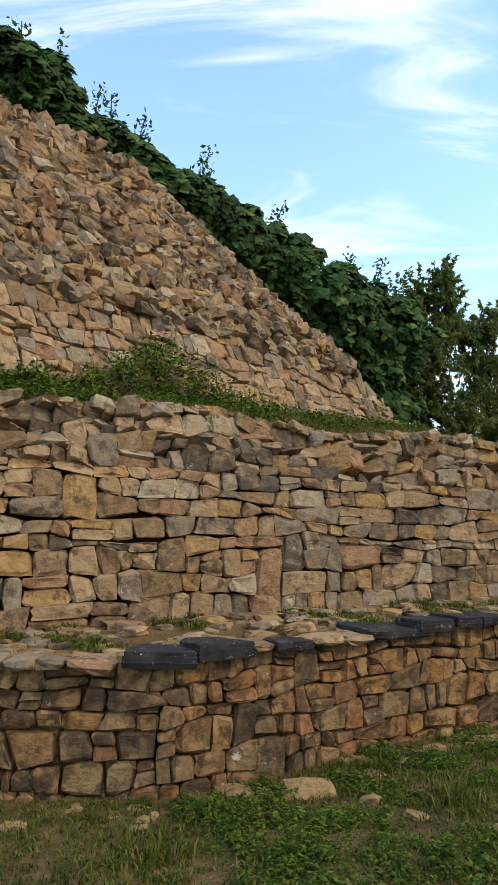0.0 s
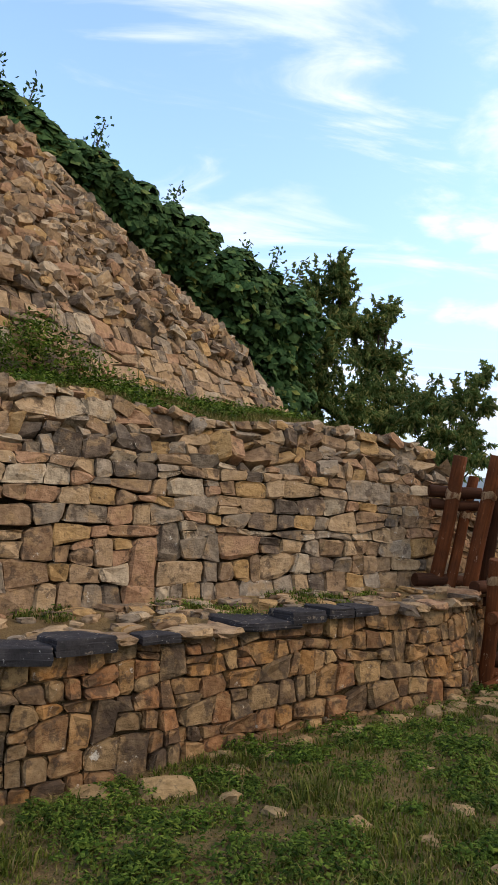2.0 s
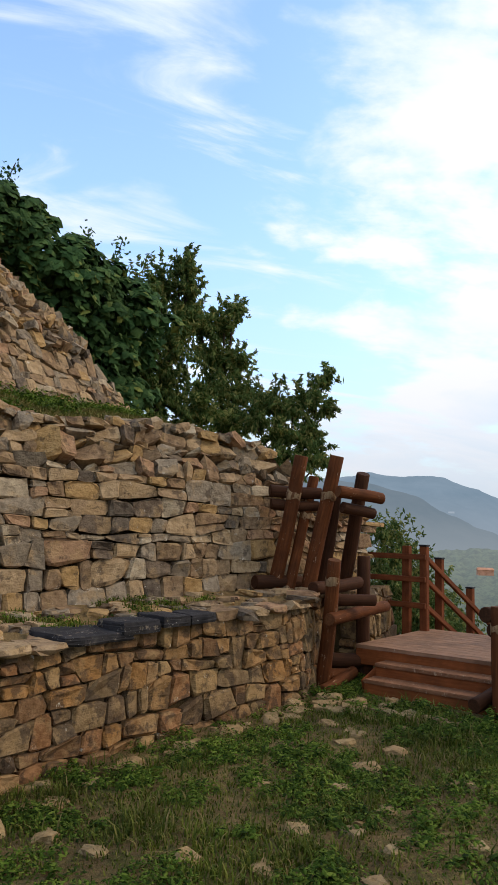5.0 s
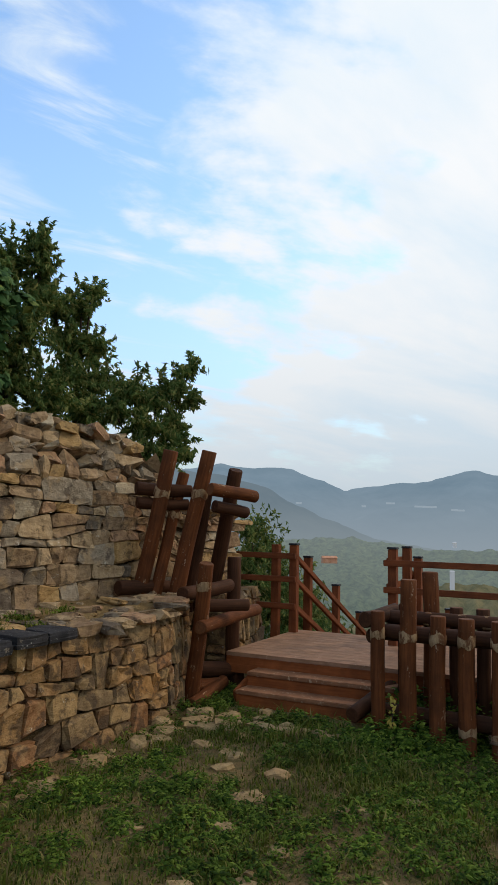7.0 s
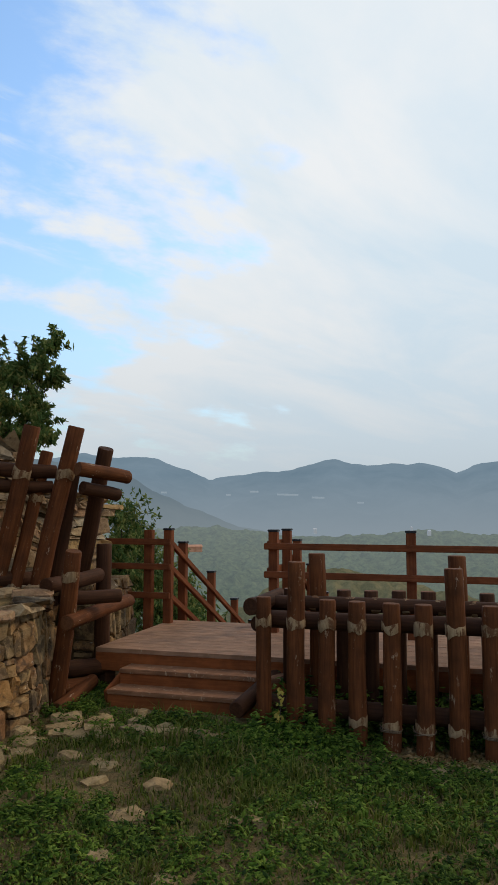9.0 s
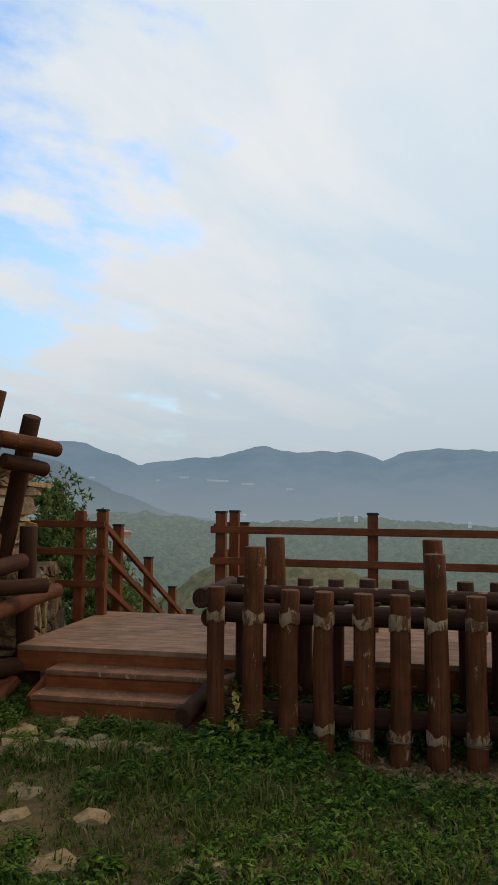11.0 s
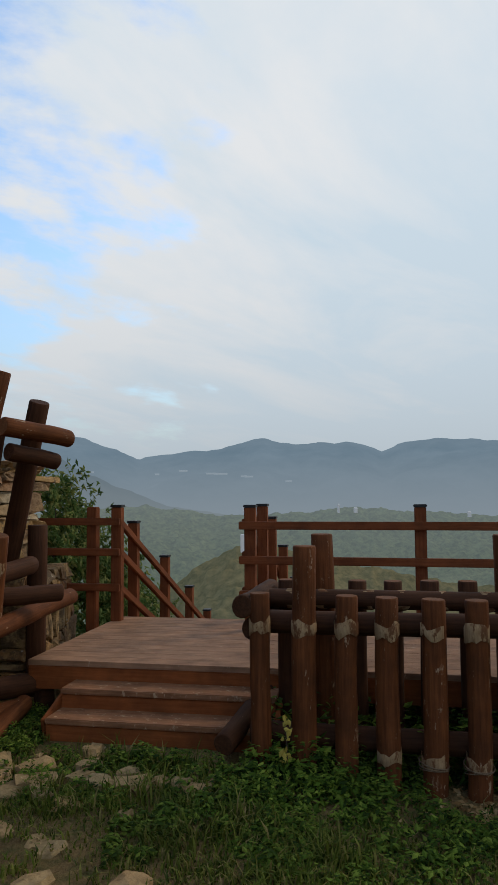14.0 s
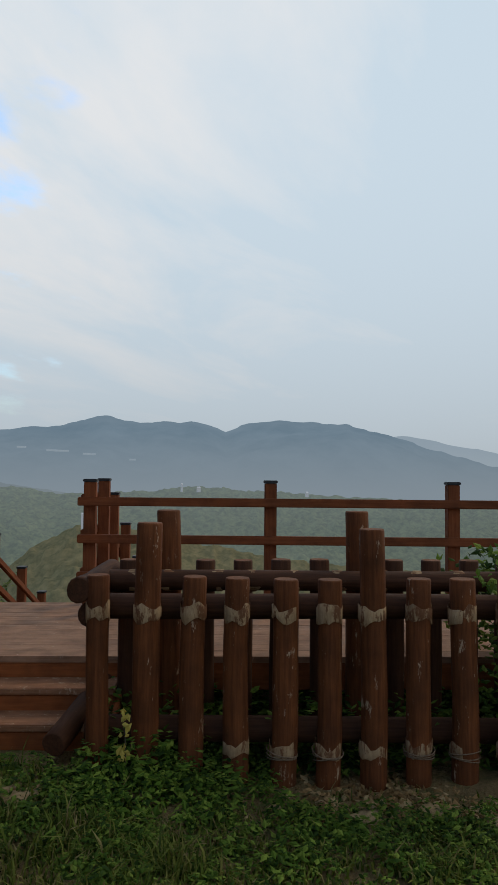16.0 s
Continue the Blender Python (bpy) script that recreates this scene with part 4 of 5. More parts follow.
# no real haze: each ridge carries its haze and mist in its emission colour
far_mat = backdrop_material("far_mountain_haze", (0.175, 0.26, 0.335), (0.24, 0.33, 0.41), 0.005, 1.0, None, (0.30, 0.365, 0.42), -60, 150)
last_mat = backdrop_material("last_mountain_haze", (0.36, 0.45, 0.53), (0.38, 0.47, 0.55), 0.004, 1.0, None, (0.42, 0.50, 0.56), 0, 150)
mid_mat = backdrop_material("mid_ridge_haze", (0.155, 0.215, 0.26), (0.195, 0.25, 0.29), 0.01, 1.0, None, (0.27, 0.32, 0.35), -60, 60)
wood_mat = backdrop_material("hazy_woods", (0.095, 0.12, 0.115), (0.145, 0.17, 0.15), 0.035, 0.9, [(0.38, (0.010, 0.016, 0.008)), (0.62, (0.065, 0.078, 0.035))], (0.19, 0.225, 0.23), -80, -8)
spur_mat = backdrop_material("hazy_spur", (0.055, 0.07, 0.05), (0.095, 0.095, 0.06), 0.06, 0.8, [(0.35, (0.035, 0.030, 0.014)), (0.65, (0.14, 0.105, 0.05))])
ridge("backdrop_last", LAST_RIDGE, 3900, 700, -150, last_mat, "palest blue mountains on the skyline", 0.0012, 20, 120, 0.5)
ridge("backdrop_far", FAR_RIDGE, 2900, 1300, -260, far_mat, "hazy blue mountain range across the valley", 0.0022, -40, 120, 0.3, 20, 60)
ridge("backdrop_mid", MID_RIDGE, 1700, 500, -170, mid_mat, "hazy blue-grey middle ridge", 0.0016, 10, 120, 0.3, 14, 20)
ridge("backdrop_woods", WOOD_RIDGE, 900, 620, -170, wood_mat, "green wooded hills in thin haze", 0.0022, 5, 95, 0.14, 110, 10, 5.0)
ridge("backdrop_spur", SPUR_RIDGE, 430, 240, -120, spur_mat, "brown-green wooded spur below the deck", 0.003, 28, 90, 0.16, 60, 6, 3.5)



# ------------------------------------------------------------------ plants
def leaf_cloud(name, centres, normals, sizes, mat, rng, aspect=0.62, droop=0.3, axis=None):
    """Folded leaves, two quads each, as one mesh."""
    n = len(centres)
    nrm = normals / np.maximum(np.linalg.norm(normals, axis=1, keepdims=True), 1e-6)
    a = rng.normal(0, 1, (n, 3))
    x = np.cross(nrm, a)
    if axis is not None:
        x = axis - nrm * (axis * nrm).sum(1, keepdims=True)
    x /= np.maximum(np.linalg.norm(x, axis=1, keepdims=True), 1e-6)
    y = np.cross(nrm, x)
    s = sizes[:, None]
    w = s * aspect
    base = centres - x * s * 0.5
    tip = centres + x * s * 0.5 - nrm * s * droop * 0.5
    mid = centres + nrm * s * 0.02
    l1, r1 = centres - x * s * 0.1 + y * w * 0.5 - nrm * s * 0.10, centres - x * s * 0.1 - y * w * 0.5 - nrm * s * 0.10
    v = np.stack([base, r1, tip, l1, mid], 1).reshape(-1, 3)
    o = np.arange(n)[:, None] * 5
    f = np.concatenate([o + np.array([[0, 1, 4]]), o + np.array([[1, 2, 4]]), o + np.array([[2, 3, 4]]), o + np.array([[3, 0, 4]])])
    return quick_mesh(name, v, f, mat, False)


def blades(name, pts, heights, mat, rng, width=0.006, lean=0.5, seg=2):
    """Bent grass blades, each a tapering strip."""
    n = len(pts)
    az = rng.uniform(0, 2 * np.pi, n)
    d = np.stack([np.cos(az), np.sin(az), np.zeros(n)], 1)
    side = np.stack([-np.sin(az), np.cos(az), np.zeros(n)], 1)
    ln = np.abs(rng.normal(lean, 0.3, n))[:, None]
    h = heights[:, None]
    w = (width * rng.uniform(0.6, 1.4, n))[:, None]
    up = np.array([[0, 0, 1.0]])
    p0, p1, p2 = pts, pts + up * h * 0.55 + d * h * ln * 0.25, pts + up * h * (1 - 0.25 * ln) + d * h * ln * 0.85
    v = np.stack([p0 - side * w, p0 + side * w, p1 + side * w * 0.8, p1 - side * w * 0.8, p2], 1).reshape(-1, 3)
    o = np.arange(n)[:, None] * 5
    f = np.concatenate([o + np.array([[0, 1, 2]]), o + np.array([[0, 2, 3]]), o + np.array([[3, 2, 4]])])
    return quick_mesh(name, v, f, mat, False)


def inside_yard(x, y):
    """True on open ground in front of the walls, fence and steps."""
    d = (x - DF.x) * DN.x + (y - DF.y) * DN.y
    l = (x - DF.x) * DL.x + (y - DF.y) * DL.y
    if d > (-0.64 if -0.2 < l < 1.15 else -0.03 if l <= -0.2 else 0.9):
        return False
    for a, b in zip(low_face.p, low_face.p[1:]):
        if min(a.x, b.x) - 1e-6 <= x <= max(a.x, b.x) and y > a.y + (b.y - a.y) * (x - a.x) / max(b.x - a.x, 1e-6) - 0.02:
            return False
    return y < 7.4 and x > -3


def bare(x, y):
    """True on the stony strips at the low wall's foot and before the steps."""
    d = (x - DF.x) * DN.x + (y - DF.y) * DN.y
    l = (x - DF.x) * DL.x + (y - DF.y) * DL.y
    if 0.05 < l < 1.5 and -1.05 < d < -0.75:
        return True
    for a, b in zip(low_face.p, low_face.p[1:]):
        if x > 1.2 and a.x <= x <= b.x and y > a.y + (b.y - a.y) * (x - a.x) / max(b.x - a.x, 1e-6) - 0.42:
            return True
    return False


PATH_LINE = [(3.75, 6.75), (3.45, 6.05), (3.10, 5.25), (2.75, 4.5), (2.3, 3.6), (1.8, 2.6)]


def path_near(x, y):
    """1 on the worn stony path to the steps, fading to 0 beside it."""
    best = 9.0
    for (ax, ay), (bx, by) in zip(PATH_LINE, PATH_LINE[1:]):
        t = max(0.0, min(1.0, ((x - ax) * (bx - ax) + (y - ay) * (by - ay)) / ((bx - ax) ** 2 + (by - ay) ** 2)))
        best = min(best, math.hypot(x - ax - t * (bx - ax), y - ay - t * (by - ay)))
    return math.exp(-(best / 0.24) ** 2) * (0.6 + 0.9 * noise.noise((x * 2.1, y * 2.1, 31)))


def yard_grass():
    rng = np.random.default_rng(5)

    def place(x, y):
        """Metres before the deck's front, along it, and how lush the ground is there."""
        d, l = (x - DF.x) * DN.x + (y - DF.y) * DN.y, (x - DF.x) * DL.x + (y - DF.y) * DL.y
        g = noise.noise((x * 0.9, y * 0.9, 11)) + 0.7 * noise.noise((x * 2.4, y * 2.4, 4)) - 0.32 * path_near(x, y)
        return d, l, g

    P, H = [], []
    # arching tufts
    for _ in range(15000):
        x, y = rng.uniform(-2.6, 6.6), rng.uniform(1.9, 7.4)
        d, l, g = place(x, y)
        if not inside_yard(x, y) or g < -0.72 or (bare(x, y) and rng.uniform() < 0.8) or (d > -0.98 and l < -1.0 and rng.uniform() < 0.8):
            continue
        k = int(7 + 12 * max(0, min(1, g + 0.45)))
        c = np.stack([rng.normal(x, 0.035, k), rng.normal(y, 0.035, k), np.full(k, ground_z(x, y) - 0.01)], 1)
        tall = 1.9 if rng.uniform() < 0.05 + 0.16 * max(0, g) else 1.0
        P.append(c), H.append(rng.uniform(0.02, 0.058, k) * (1.0 + 0.9 * max(0, g)) * tall)
    # thinner cover on the rest of the hilltop
    for _ in range(13000):
        x, y = rng.uniform(-6, 8), 3.4 - rng.exponential(2.2)
        if -2.6 < x < 6.6 and y > 1.9 or y < -7 or not inside_yard(max(x, -2.9), y) or noise.noise((x * 0.9, y * 0.9, 11)) < -0.35:
            continue
        c = np.stack([rng.normal(x, 0.07, 16), rng.normal(y, 0.07, 16), np.full(16, ground_z(x, y) - 0.01)], 1)
        P.append(c), H.append(rng.uniform(0.04, 0.11, 16))
    ob = new("grass", blades("grass", np.concatenate(P), np.concatenate(H), grass_mat, rng, 0.0042, 0.75))
    tagged(ob, "short patchy green and dry grass on the ground", "grass", kind="stuff")
    # broad-leaved weeds: rounded clumps, leaves on their outside, gaps between
    C, S, NR = [], [], []
    for _ in range(8200):
        x, y = rng.uniform(-2.4, 6.6), rng.uniform(1.9, 7.4)
        d, l, _ = place(x, y)
        g = noise.noise((x * 0.75 + 9, y * 0.75, 2)) + 0.75 * noise.noise((x * 2.2, y * 2.2, 8)) - 0.28 * path_near(x, y)
        near_fence = math.exp(-((d + 0.62) / 0.42) ** 2) * (0.22 if l > -0.1 else 1.0 if l > -0.85 else 0.45 if l > -1.1 else 0.0)
        if l < -1.05 and -0.95 < d and x > 4.4 or bare(x, y) and rng.uniform() < 0.6:
            continue
        if not inside_yard(x, y) or g + 0.75 * near_fence + 0.30 * math.exp(-((x - 3.6) / 1.3) ** 2) < -0.10:
            continue
        rad = rng.uniform(0.035, 0.085) * (1 + 0.4 * near_fence)
        hh = rng.uniform(0.03, 0.085) + 0.05 * max(0.0, g) + 0.17 * near_fence * rng.uniform(0.2, 1)
        k = int(22 + 280 * rad + 24 * near_fence)
        e = rng.normal(0, 1, (k, 3))
        e[:, 2] = np.abs(e[:, 2]) * 0.9
        e /= np.linalg.norm(e, axis=1, keepdims=True)
        C.append(np.array([x, y, ground_z(x, y)]) + e * np.array([rad, rad, hh]) * rng.uniform(0.72, 1.05, (k, 1)))
        NR.append(e * 0.7 + np.array([0, 0, 0.9]))
        S.append(rng.uniform(0.018, 0.036, k) * (1.0 + 0.4 * near_fence) * rng.choice([0.75, 1.0, 1.35]))
    for _ in range(7000):
        x, y = rng.uniform(-6, 8), 3.4 - rng.exponential(2.2)
        if -2.2 < x < 6.6 and y > 1.9 or y < -7 or not inside_yard(max(x, -2.9), y) or noise.noise((x * 0.75 + 9, y * 0.75, 2)) < -0.15:
            continue
        c = np.stack([rng.normal(x, 0.08, 12), rng.normal(y, 0.08, 12), ground_z(x, y) + rng.uniform(0.01, 0.08, 12)], 1)
        C.append(c), S.append(rng.uniform(0.04, 0.075, 12)), NR.append(np.tile((0, 0, 1.0), (12, 1)))
    # rank growth under the edge of the deck, behind the logs
    for _ in range(900):
        q = dk(rng.uniform(-2.4, -0.15), rng.uniform(-0.48, 0.3))
        hh = rng.uniform(0.05, 0.34)
        c = np.stack([rng.normal(q.x, 0.05, 9), rng.normal(q.y, 0.05, 9), ground_z(q.x, q.y) + rng.uniform(0.01, hh, 9)], 1)
        C.append(c), S.append(rng.uniform(0.04, 0.08, 9)), NR.append(np.tile((0, 0, 1.0), (9, 1)))
    for _ in range(260):
        q = dk(rng.uniform(-2.75, -2.12), rng.uniform(-0.45, 0.25))
        hh = rng.uniform(0.1, 1.0)
        c = np.stack([rng.normal(q.x, 0.05, 9), rng.normal(q.y, 0.05, 9), ground_z(q.x, q.y) + hh + rng.normal(0, 0.05, 9)], 1)
        C.append(c), S.append(rng.uniform(0.04, 0.075, 9)), NR.append(np.tile((-0.5, -0.3, 0.8), (9, 1)))
    C, S, NR = np.concatenate(C), np.concatenate(S), np.concatenate(NR)
    ob = new("weeds", leaf_cloud("weeds", C, NR + rng.normal(0, 0.35, C.shape), S, weed_mat, rng, 0.5))
    tagged(ob, "low broad-leaved green weeds by the fence", "weeds", kind="stuff")


yard_grass()


def strip_plants():
    """Tufts on the ledge and the terrace."""
    rng = np.random.default_rng(9)
    P, H, C, S = [], [], [], []
    lo, up = line_of(low_face, low_top, 0.12), line_of(up_face, lambda s: up_foot(s) + 0.02, 0.0)
    for _ in range(520):
        k, j = rng.uniform(0.05, 0.8), rng.uniform(0.2, 1)
        p = lo(k).lerp(up(k), j)
        if noise.noise(p * 1.6) < 0.16:
            continue
        P.append(np.array(p)[None] + rng.normal(0, 0.03, (14, 3)) * [1, 1, 0]), H.append(rng.uniform(0.03, 0.08, 14))
        C.append(np.array(p)[None] + rng.normal(0, 0.04, (8, 3)) * [1, 1, 0.4] + [0, 0, 0.03]), S.append(rng.uniform(0.02, 0.045, 8))
    te = line_of(up_face, up_top, 0.66)
    DP, DH = [], []
    for _ in range(4200):
        k = rng.uniform(0.0, 0.86)
        p = te(k).lerp(terrace_back(k), rng.uniform(0, 1))
        lush = noise.noise(p * 1.1) + 0.9 * (0.42 - k)
        if lush > 0.0:
            C.append(np.array(p)[None] + rng.normal(0, 0.05, (12, 3)) + [0, 0, 0.05]), S.append(rng.uniform(0.03, 0.07, 12))
            P.append(np.array(p)[None] + rng.normal(0, 0.05, (8, 3)) * [1, 1, 0]), H.append(rng.uniform(0.03, 0.10, 8))
        else:
            DP.append(np.array(p)[None] + rng.normal(0, 0.06, (14, 3)) * [1, 1, 0]), DH.append(rng.uniform(0.03, 0.13, 14))
    # leafy bushes against the foot of the mound
    for al, up, rad in [(-5.6, -0.15, 0.22), (-5.2, 0.0, 0.26), (-4.85, 0.15, 0.36), (-4.5, 0.05, 0.40), (-4.15, 0.0, 0.36), (-3.8, -0.1, 0.30), (-3.45, -0.12, 0.24), (-4.6, 0.35, 0.28), (-6.2, -0.2, 0.2), (-3.1, -0.1, 0.16)]:
        c = np.array(mound_pt(al, up) - MI * 0.16)
        k = int(1500 * rad)
        e = rng.normal(0, 1, (k, 3))
        e /= np.linalg.norm(e, axis=1, keepdims=True)
        C.append(c + e * rad * rng.uniform(0.35, 1.15, (k, 1)) * [1, 0.8, 0.85]), S.append(rng.uniform(0.03, 0.075, k))
        P.append(c + rng.normal(0, rad * 0.6, (30, 3)) * [1, 1, 0.3]), H.append(rng.uniform(0.10, 0.30, 30))
    ob = new("dry_grass", blades("dry_grass", np.concatenate(DP), np.concatenate(DH), dry_grass, rng, 0.004, 0.8))
    tagged(ob, "yellow-brown dry grass on the terrace strip", "grass", kind="stuff")
    C, S = np.concatenate(C), np.concatenate(S)
    ob = new("ledge_grass", blades("ledge_grass", np.concatenate(P), np.concatenate(H), grass_mat, rng, 0.004))
    tagged(ob, "grass tufts on the ledge and terrace", "grass", kind="stuff")
    ob = new("ledge_weeds", leaf_cloud("ledge_weeds", C, rng.normal(0, 0.5, C.shape) + np.array([[0, 0, 1.0]]), S, weed_mat, rng, 0.5))
    tagged(ob, "leafy weeds on the ledge and terrace", "weeds", kind="stuff")


strip_plants()

VINE_LINE = [(-3.60, 9.4, 7.80, 0.60), (-3.13, 9.98, 7.92, 0.48), (-2.82, 9.9, 7.22, 0.24), (-2.33, 10.35, 7.32, 0.30), (-1.75, 10.75, 6.95, 0.36), (-1.10, 11.20, 6.78, 0.42), (-0.50, 11.5, 6.38, 0.52), (0.13, 11.9, 6.16, 0.62), (0.80, 12.2, 5.70, 0.72), (1.40, 12.5, 5.35, 0.76), (2.05, 12.9, 5.25, 0.74), (2.6, 13.2, 5.1, 0.70)]
UNDER_VINE = [(-0.30, 12.3, 5.6, 0.5), (0.45, 12.4, 5.1, 0.6), (1.1, 12.6, 4.6, 0.65), (1.8, 12.9, 4.2, 0.7), (2.4, 13.1, 3.6, 0.7)]


def vine():
    rng = np.random.default_rng(21)
    v = thing("creeping_vine", "thick dark green leafy vine draped over the mound's edge", "vine", at=Matrix.Translation((0.5, 10.3, 3.5)))
    inv = np.array([0.5, 10.3, 3.5])
    C, N, S = [], [], []
    pts = [np.array(p) for p in VINE_LINE]
    low = [np.array(p) for p in UNDER_VINE]
    for a, b in list(zip(pts, pts[1:])) + list(zip(low, low[1:])):
        ln = np.linalg.norm((b - a)[:3])
        # dense inner mass, then overlapping clumps of larger leaves over it
        for _ in range(int(ln * 700)):
            c = a + (b - a) * rng.uniform()
            d = rng.normal(0, 1, 3)
            d /= np.linalg.norm(d)
            C.append(c[:3] + d * c[3] * 0.74 * np.array([0.9, 0.75, 0.95])), N.append(d + np.array([0.1, -0.2, 0.4])), S.append(rng.uniform(0.09, 0.17))
        for _ in range(int(ln * 46)):
            c = a + (b - a) * rng.uniform()
            d = rng.normal(0, 1, 3) + np.array([0.15, -0.35, 0.35])
            d /= np.linalg.norm(d)
            hub = c[:3] + d * c[3] * rng.uniform(0.72, 0.92) * np.array([0.9, 0.75, 0.95])
            rad = rng.uniform(0.11, 0.24)
            hang = d[2] < 0.25 and rng.uniform() < 0.35
            for _ in range(int(rad * 160)):
                e = rng.normal(0, 1, 3) + d * 0.7 + np.array([0, 0, 0.4])
                e /= np.linalg.norm(e)
                p = hub + e * rad * np.array([1, 1, 0.7])
                if hang:
                    p = hub + np.array([rng.normal(0, 0.05), rng.normal(0, 0.05), -rng.uniform(0, 0.5)])
                C.append(p), N.append(e * 0.8 + d * 0.3 + np.array([0.1, -0.3, 0.6])), S.append(rng.uniform(0.12, 0.25))
    C = np.array(C) - inv
    part("foliage", leaf_cloud("foliage", C, np.array(N) + rng.normal(0, 0.30, C.shape), np.array(S), vine_mat, rng, 0.85, 0.35), v)
    # tangled stems inside
    for i in range(len(pts) - 1):
        for j in range(2):
            o = rng.normal(0, 0.2, (2, 3))
            log_between("stem", Vector(pts[i][:3] - inv + o[0]), Vector(pts[i + 1][:3] - inv + o[1]), 0.02, [bark, bark], v, seed=i * 3 + j)
    # young shoots standing above it
    for i, (x, y, z, h) in enumerate([(-3.35, 9.5, 8.25, 0.55), (-3.0, 9.9, 8.2, 0.6), (-2.55, 10.3, 7.75, 0.55), (-2.25, 10.4, 7.75, 0.5), (-1.98, 10.6, 7.55, 0.45), (-1.05, 11.4, 7.35, 0.62), (-0.92, 11.4, 7.25, 0.45), (0.1, 12.1, 6.95, 0.3), (1.6, 12.7, 6.2, 0.4), (1.9, 12.7, 6.1, 0.4)]):
        base = Vector((x, y, z - 0.4)) - Vector(inv)
        tip = base + Vector((rng.uniform(-0.1, 0.25), 0, h * 0.75 + 0.4))
        log_between("shoot", base, tip, 0.008, [bark, bark], v, seed=i)
        k = 60
        f = rng.uniform(0.3, 1, k)[:, None]
        c = np.array(base)[None] * (1 - f) + np.array(tip)[None] * f + rng.normal(0, 0.075, (k, 3))
        part("shoot_leaves", leaf_cloud("shoot_leaves", c, rng.normal(0, 1, c.shape) + np.array([[0, -0.3, 0.6]]), rng.uniform(0.06, 0.12, k), vine_mat, rng, 0.5), v)


vine()


def tree(label, base, trunk_top, r, blobs, leaf, seed, leaves=1.0, lean=0.3, far=1.0):
    """A tapered trunk, limbs out to each spray, and clumps of hanging leaves."""
    def away(q, w=1.0):
        return tuple(c + (v - c) * far for v, c in zip(q[:3], (0.4, 0.1, 1.55))) + tuple(v * far for v in q[3:])

    base, trunk_top, blobs, r, leaf = away(base), away(trunk_top), [away(q) for q in blobs], r * far, leaf * (0.5 + 0.5 * far)
    rng = np.random.default_rng(seed)
    t = thing("tree", label, "tree", at=Matrix.Translation(base))
    o = np.array(base)
    part("trunk", log_mesh("trunk", (Vector(trunk_top) - Vector(base)).length, r, [bark, bark], taper=0.55, seed=seed), t, m=(Vector(trunk_top) - Vector(base)).to_track_quat("Z", "Y").to_matrix().to_4x4())
    C, N, S, X = [], [], [], []
    for bx, by, bz, br in blobs:
        c = np.array((bx, by, bz)) - o
        a = np.array(trunk_top) - o
        a = a * (0.55 + 0.4 * rng.uniform())
        log_between("limb", Vector(a), Vector(c), r * 0.2, [bark, bark], t, seed=int(rng.integers(999)))
        # several twigs per spray, a few of them long upright shoots; leaves hang along them
        for j in range(int(46 * br / 0.5)):
            d = rng.normal(0, 1, 3)
            d[2] = d[2] * 0.8 + 0.45
            ln = br * rng.uniform(0.5, 1.3)
            if j % 9 == 0:
                d = np.array([rng.normal(0.25, 0.35), rng.normal(0, 0.2), 1.0])
                ln = br * rng.uniform(1.2, 1.75)
            d /= np.linalg.norm(d)
            k = int(26 * leaves)
            f = rng.uniform(0.15, 1, k)[:, None]
            p = c + d * ln * f + rng.normal(0, 0.035, (k, 3)) * (1.25 - f)
            p[:, 2] -= 0.12 * (f[:, 0] ** 2) * ln
            C.append(p), N.append(rng.normal(0, 0.7, (k, 3)) + d * 0.4 + np.array([0, -0.55, 0.35])), S.append(rng.uniform(leaf * 0.6, leaf * 1.15, k))
            X.append(rng.normal(0, 0.45, (k, 3)) + d * 0.5 + np.array([0, 0, -0.7]))
    C, N, S, X = np.concatenate(C), np.concatenate(N), np.concatenate(S), np.concatenate(X)
    part("crown", leaf_cloud("crown", C, N, S, tree_mat, rng, 0.36, lean, X), t)


tree("dark green fruit tree with long drooping leaves behind the wall", (2.7, 12.7, 1.2), (2.75, 12.6, 4.1), 0.12,
     [(2.2, 12.3, 5.1, 0.6), (2.75, 12.4, 5.5, 0.55), (3.1, 12.5, 5.95, 0.36), (3.2, 12.5, 5.6, 0.36), (1.7, 12.2, 4.3, 0.65), (2.4, 12.3, 4.2, 0.7), (3.0, 12.4, 4.6, 0.65), (2.0, 12.3, 3.6, 0.7), (2.8, 12.4, 3.7, 0.7), (3.2, 12.5, 5.15, 0.45), (3.4, 12.4, 3.4, 0.6), (1.4, 12.3, 3.4, 0.7), (2.2, 12.4, 2.9, 0.7), (3.15, 12.4, 2.9, 0.7), (1.3, 11.9, 4.6, 0.6)], 0.15, 31, far=1.17)
tree("dark green fruit tree with a narrow leaning crown beyond the wall", (3.9, 12.8, 0.8), (3.85, 12.6, 4.0), 0.09,
     [(3.85, 12.5, 5.0, 0.42), (4.02, 12.5, 5.35, 0.24), (3.65, 12.5, 4.45, 0.5), (4.05, 12.5, 4.35, 0.42), (3.6, 12.4, 3.8, 0.6), (4.15, 12.5, 3.85, 0.42), (4.0, 12.4, 3.3, 0.55), (3.4, 12.4, 4.9, 0.35)], 0.15, 37, far=1.22)
